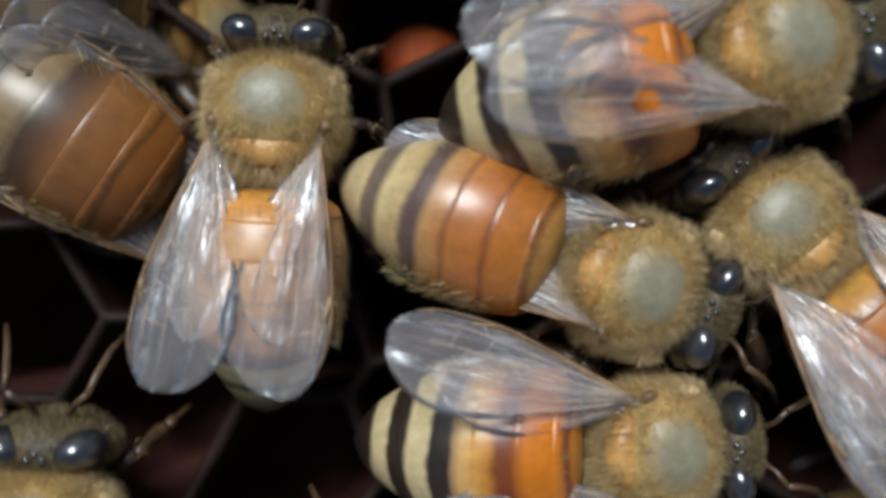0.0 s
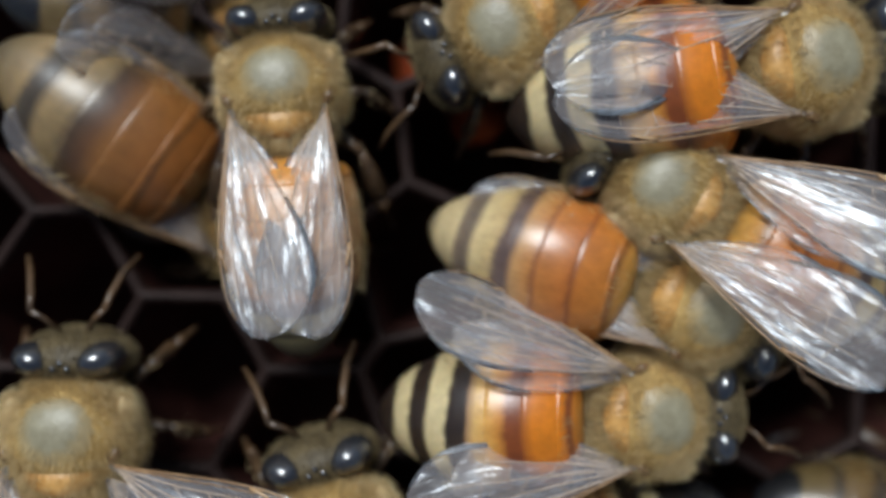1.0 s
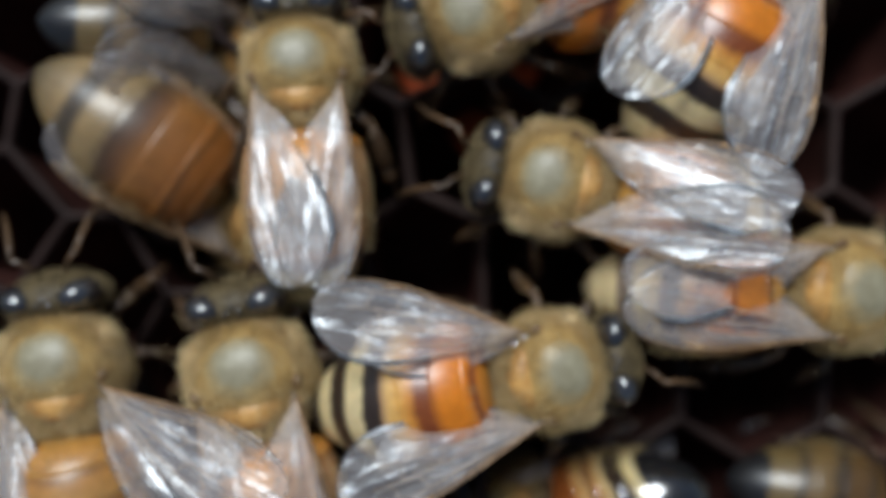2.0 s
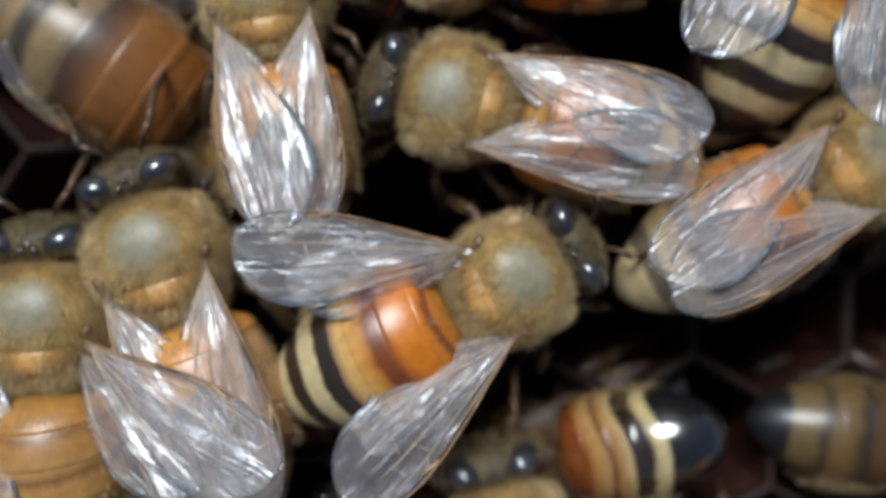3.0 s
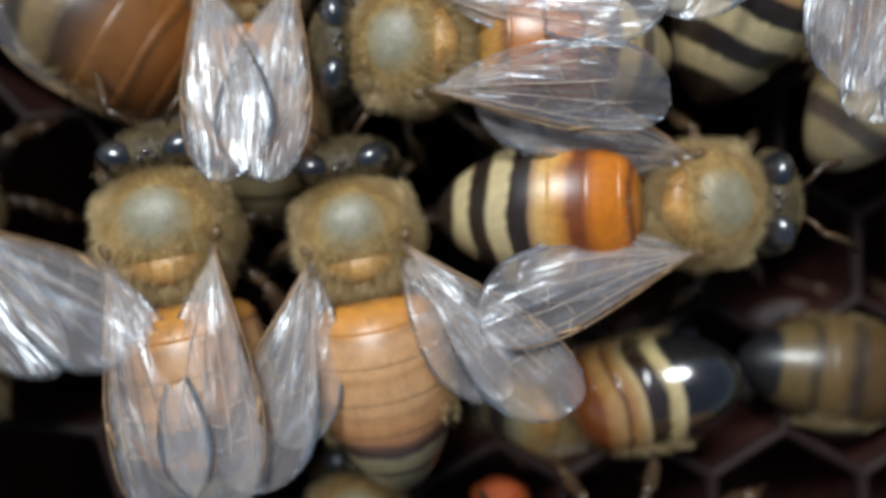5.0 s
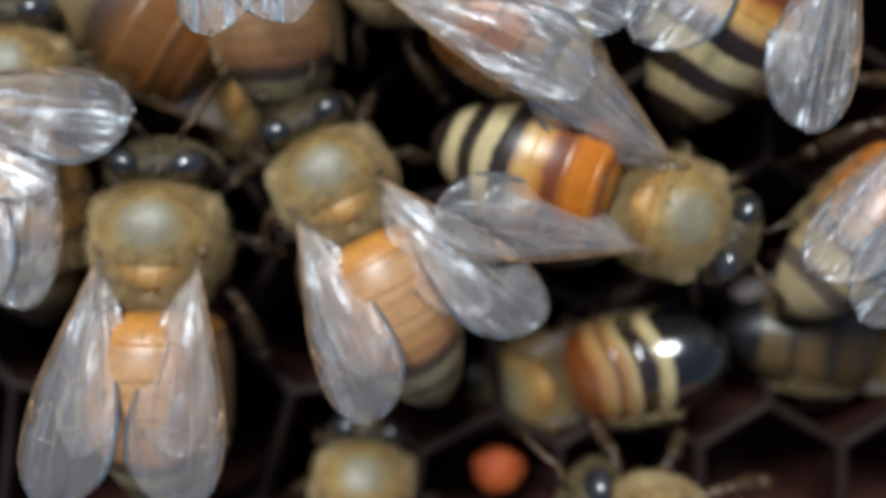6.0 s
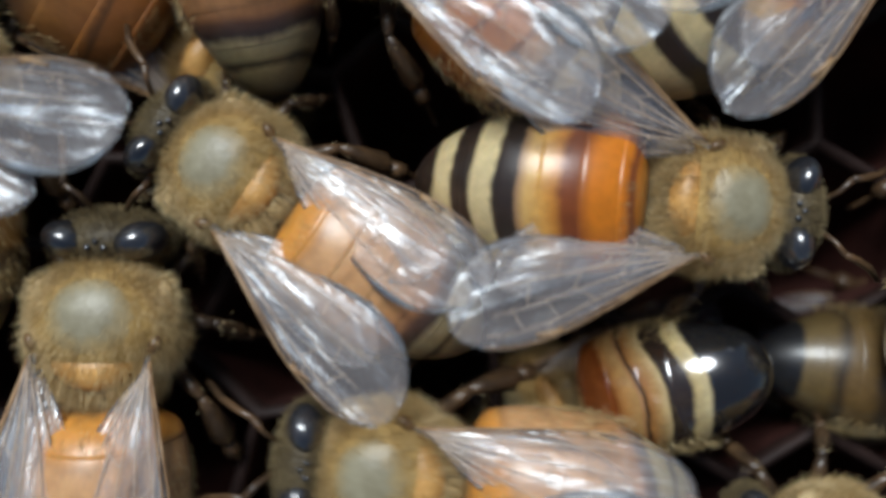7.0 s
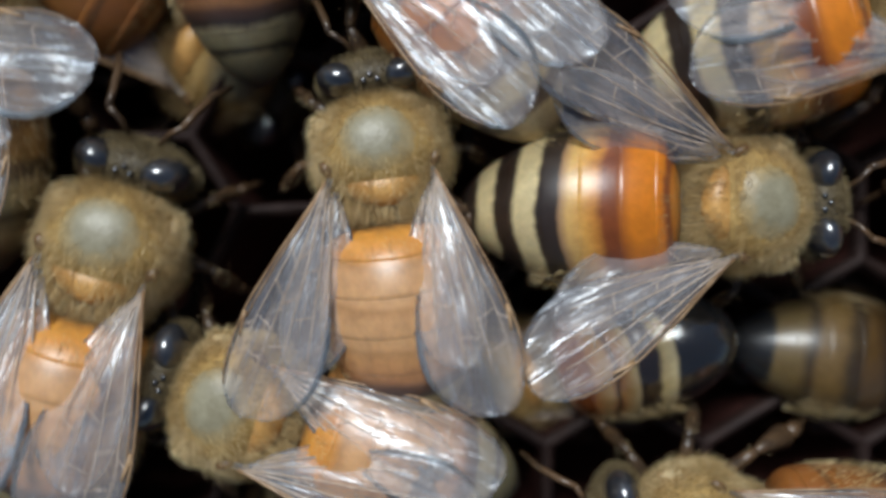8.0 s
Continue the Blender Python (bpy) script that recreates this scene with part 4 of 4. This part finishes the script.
    walk(climbing_bee, [
        (0, pose(-0.00129, -0.00723, 0.00363, 0, 0, 97.2)),
        (0.5, pose(-0.00199, -0.00544, 0.00363, 0, 0, 101.6)),
        (1, pose(-0.00331, -0.00437, 0.00363, 0, 0, 105.8)),
        (1.2, pose(-0.00395, -0.00333, 0.00363, 0, 0, 107.0)),
        (2.3, pose(-0.00729, 0.00069, 0.00363, 0, 0, 102.1)),
        (2.5, pose(-0.00733, 0.00082, 0.00363, 0, 0, 102.2)),
        (3, pose(-0.00898, 0.00177, 0.00363, 0, 0, 110.0)),
        (3.5, pose(-0.00855, 0.00126, 0.00363, 0, 0, 105.0)),
        (4, pose(-0.00913, 0.00130, 0.00363, 0, 0, 107.1)),
        (4.5, pose(-0.00954, 0.00104, 0.00363, 0, 0, 110.4)),
        (4.7, pose(-0.00845, 0.00125, 0.00363, 0, 0, 106.1)),
        (5.8, pose(-0.01017, 0.00069, 0.00363, 0, 0, 89.8)),
        (6, pose(-0.00980, 0.00012, 0.00363, 0, 0, 88.5)),
        (6.5, pose(-0.01036, -0.00023, 0.00363, 0, 0, 94.0)),
        (7, pose(-0.00969, -0.00246, 0.00293, 0, 0, 89.0)),
        (7.5, pose(-0.01009, -0.00269, 0.00273, 0, 0, 89.8)),
        (8, pose(-0.00938, -0.00100, 0.00293, 0, 0, 73.6)),
    ])
    flap(climbing_bee, [(0, -2, -3, 0, 0), (1.2, -3, -3, 0, 0), (2.5, -8, -3, 0, 0), (4.7, -8, -3, 0, 0), (5.8, 9, 2, 0, 0), (6, 9, 2, 0, 0), (7, 5, 0, 0, 0), (8, 5, 4, 0, 0)])
    walk(open_winged_bee, [
        (0, pose(-0.01097, -0.00306, 0.00356, 0, 0, 89.0)),
        (0.5, pose(-0.01089, -0.00072, 0.00356, 0, 0, 83.7)),
        (1, pose(-0.01161, -0.00159, 0.00356, 0, 0, 92.7)),
        (1.2, pose(-0.01218, -0.00153, 0.00356, 0, 0, 95.2)),
        (2.3, pose(-0.01328, 0.00046, 0.00356, 0, 0, 100.4)),
        (2.5, pose(-0.01275, -0.00093, 0.00356, 0, 0, 99.9)),
        (3, pose(-0.01248, -0.00032, 0.00356, 0, 0, 95.2)),
        (3.5, pose(-0.01256, -0.00051, 0.00356, 0, 0, 92.7)),
        (4, pose(-0.01263, -0.00222, 0.00356, 0, 0, 93.5)),
        (4.5, pose(-0.01317, -0.00160, 0.00356, 0, 0, 92.8)),
        (4.7, pose(-0.01354, -0.00157, 0.00356, 0, 0, 93.8)),
        (5, pose(-0.01642, 0.00223, 0.00356, 0, 0, 89.9)),
        (5.3, pose(-0.01854, 0.00454, 0.00356, 0, 0, 88.7)),
        (5.5, pose(-0.01918, 0.00534, 0.00356, 0, 0, 88.8)),
        (5.8, pose(-0.01834, 0.00485, 0.00356, 0, 0, 89.4)),
        (6, pose(-0.01902, 0.00571, 0.00356, 0, 0, 89.3)),
        (6.5, pose(-0.01827, 0.00567, 0.00356, 0, 0, 89.9)),
        (7, pose(-0.01712, 0.00487, 0.00356, 0, 0, 89.5)),
        (7.5, pose(-0.01740, 0.00337, 0.00356, 0, 0, 89.4)),
        (8, pose(-0.01783, 0.00566, 0.00356, 0, 0, 89.7)),
    ])
    flap(open_winged_bee, [(0, 6, 72, 0, 0, 0, 8), (1, 6, 74, 0, 0, 0, 8), (2.5, 6, 54, 0, 0, 0, 11), (3, 6, 60, 0, 0, 0, 11), (3.5, 6, 54, 0, 0, 0, 11), (4, 6, 64, 0, 0, 0, 11), (4.5, 6, 60, 0, 0, 0, 11), (4.7, 6, 60, 0, 0, 0, 11), (5.8, 2, 84, 0, 0, -17, 0), (8, 2, 84, 0, 0, -17, 0)])
    walk(golden_bee, [
        (0, pose(-0.02068, 0.00115, 0.00330, 0, 0, 89.1)),
        (4.7, pose(-0.02194, -0.00230, 0.00330, 0, 0, 87.3)),
        (5.2, pose(-0.02127, -0.00013, 0.00330, 0, 0, 89.3)),
        (5.5, pose(-0.01702, 0.00285, 0.00330, 0, 0, 90.5)),
        (5.8, pose(-0.01502, 0.00496, 0.00330, 0, 0, 92.6)),
        (6, pose(-0.01474, 0.00541, 0.00330, 0, 0, 92.6)),
        (6.5, pose(-0.01453, 0.00542, 0.00330, 0, 0, 91.3)),
        (7, pose(-0.01431, 0.00462, 0.00330, 0, 0, 90.3)),
        (7.5, pose(-0.01459, 0.00464, 0.00330, 0, 0, 91.4)),
        (8, pose(-0.01371, 0.00638, 0.00330, 0, 0, 91.9)),
    ])
    flap(brown_bee, [(0, -1, -1, 0, 0, -17, -17), (8, -1, -1, 0, 0, -17, -17.1)])
    walk(upper_bee, [
        (0, pose(0.00367, 0.01420, 0.00330, 0, 0, -147.4)),
        (0.5, pose(0.00249, 0.01335, 0.00330, 0, 0, -150.6)),
        (1, pose(0.00115, 0.01140, 0.00330, 0, 0, -152.9)),
        (1.2, pose(0.00092, 0.01171, 0.00330, 0, 0, -157.4)),
        (2.3, pose(0.00019, 0.01275, 0.00330, 0, 0, -161.4)),
        (2.5, pose(0.00039, 0.01107, 0.00330, 0, 0, -159.1)),
        (3, pose(-0.00029, 0.01162, 0.00330, 0, 0, -174.4)),
        (3.5, pose(0.00011, 0.01173, 0.00330, 0, 0, -175.3)),
        (4.5, pose(-0.00038, 0.01244, 0.00330, 0, 0, -177.3)),
        (6, pose(0.00174, 0.01890, 0.00330, 0, 0, -174.2)),
        (8, pose(0.00235, 0.01627, 0.00330, 0, 0, -174.9)),
    ])
    flap(upper_bee, [(0, -3, -3, 45, 15), (8, -3, -3, 45, 14.9)])
    flap(low_bee, [(0, -2, -2, 0, 0, -20, -20), (8, -2, -2, 0, 0, -20, -20)])
    flap(diving_bee, [(0, -2, -2, 0, 0, -58, -58), (8, -2, -2, 0, 0, -58, -58)])
    flap(bent_bee, [(0, -2, -2, 0, 0, -58, -58), (8, -2, -2, 0, 0, -58, -58)])
    walk(bent_bee, [
        (0, pose(0.01860, -0.00480, -0.00220, 0, 24, -8.1)),
        (3, pose(0.01860, -0.00480, -0.00220, 0, 24, -8.1)),
        (4.5, pose(0.01800, -0.00480, -0.00220, 0, 24, -8.1)),
        (6.5, pose(0.01755, -0.00430, -0.00220, 0, 24, -8.1)),
        (7, pose(0.01740, -0.00490, -0.00220, 0, 24, -8.1)),
        (8, pose(0.01765, -0.00540, -0.00220, 0, 24, -8.1)),
    ])
    walk(spread_bee, [
        (0, pose(0.00510, -0.01121, 0.00330, 0, 0, 105.7)),
        (2.5, pose(0.00494, -0.01213, 0.00330, 0, 0, 105.0)),
        (3, pose(0.00220, -0.00683, 0.00330, 0, 0, 104.3)),
        (3.3, pose(-0.00039, -0.00412, 0.00330, 0, 0, 109.4)),
        (3.5, pose(-0.00202, -0.00353, 0.00330, 0, 0, 110.7)),
        (3.7, pose(-0.00250, -0.00207, 0.00330, 0, 0, 107.1)),
        (4, pose(-0.00275, -0.00168, 0.00330, 0, 0, 108.3)),
        (4.5, pose(-0.00253, -0.00066, 0.00330, 0, 0, 97.6)),
        (4.7, pose(-0.00265, 0.00051, 0.00330, 0, 0, 95.1)),
        (5.8, pose(-0.00382, 0.00163, 0.00330, 0, 0, 120.1)),
        (6, pose(-0.00416, 0.00200, 0.00330, 0, 0, 115.4)),
        (6.5, pose(-0.00591, 0.00182, 0.00330, 0, 0, 136.5)),
        (7, pose(-0.00616, 0.00179, 0.00330, 0, 0, 145.0)),
        (7.2, pose(-0.00643, 0.00243, 0.00330, 0, 0, 139.2)),
        (7.5, pose(-0.00435, 0.00131, 0.00390, 0, 0, 125.4)),
        (7.7, pose(-0.00227, 0.00164, 0.00390, 0, 0, 108.5)),
        (8, pose(-0.00135, 0.00163, 0.00390, 0, 0, 96.8)),
    ])
    flap(spread_bee, [(0, 20, 25), (3.5, 25, 28), (4, 30, 30), (4.5, 36, 40), (4.7, 34, 40), (5.8, 8, 28), (6, 6, 25), (6.5, 14, 8), (7, 12, 2, 0, 0, 0, 0), (7.3, 22, 8, 6, 0, -10, 0), (7.5, 26, 5, 8, 0, -15, 0), (7.7, 28, 11, 6, 0, -13, 0), (8, 28, 10, 4, 0, -9, 0)])
    walk(pale_bee, [
        (0, pose(0.01338, -0.00861, 0.00346, 0, 0, 172.3)),
        (3, pose(0.00884, -0.00958, 0.00346, 0, 0, 173.6)),
        (3.5, pose(0.00630, -0.00720, 0.00346, 0, 0, 174.7)),
        (4, pose(0.00592, -0.00839, 0.00346, 0, 0, 172.9)),
        (4.5, pose(0.00522, -0.00926, 0.00346, 0, 0, 172.0)),
        (4.7, pose(0.00526, -0.00995, 0.00346, 0, 0, 171.7)),
        (5.8, pose(0.00700, -0.01040, 0.00346, 0, 0, 158.0)),
        (6, pose(0.00640, -0.01000, 0.00346, 0, 0, 158.0)),
        (6.2, pose(0.00320, -0.00870, 0.00346, 0, 0, 164.0)),
        (6.5, pose(0.00108, -0.00770, 0.00346, 0, 0, 158.4)),
        (7, pose(-0.00188, -0.00663, 0.00346, 0, 0, 173.1)),
        (7.2, pose(-0.00371, -0.00556, 0.00346, 0, 0, 167.6)),
        (7.5, pose(-0.00512, -0.00609, 0.00306, 0, 0, 173.6)),
        (7.7, pose(-0.00579, -0.00601, 0.00306, 0, 0, 174.2)),
        (8, pose(-0.00581, -0.00577, 0.00306, 0, 0, 161.7)),
    ])
    walk(late_bee, [
        (0, pose(0.02347, -0.00997, 0.00330, 0, 0, 178.0)),
        (6, pose(0.02026, -0.01535, 0.00330, 0, 0, 171.6)),
        (6.5, pose(0.01429, -0.01113, 0.00330, 0, 0, 172.2)),
        (7, pose(0.01052, -0.00896, 0.00330, 0, 0, 173.8)),
        (7.5, pose(0.00717, -0.00878, 0.00330, 0, 0, 176.7)),
        (8, pose(0.00770, -0.00951, 0.00330, 0, 0, 175.4)),
    ])


motions()
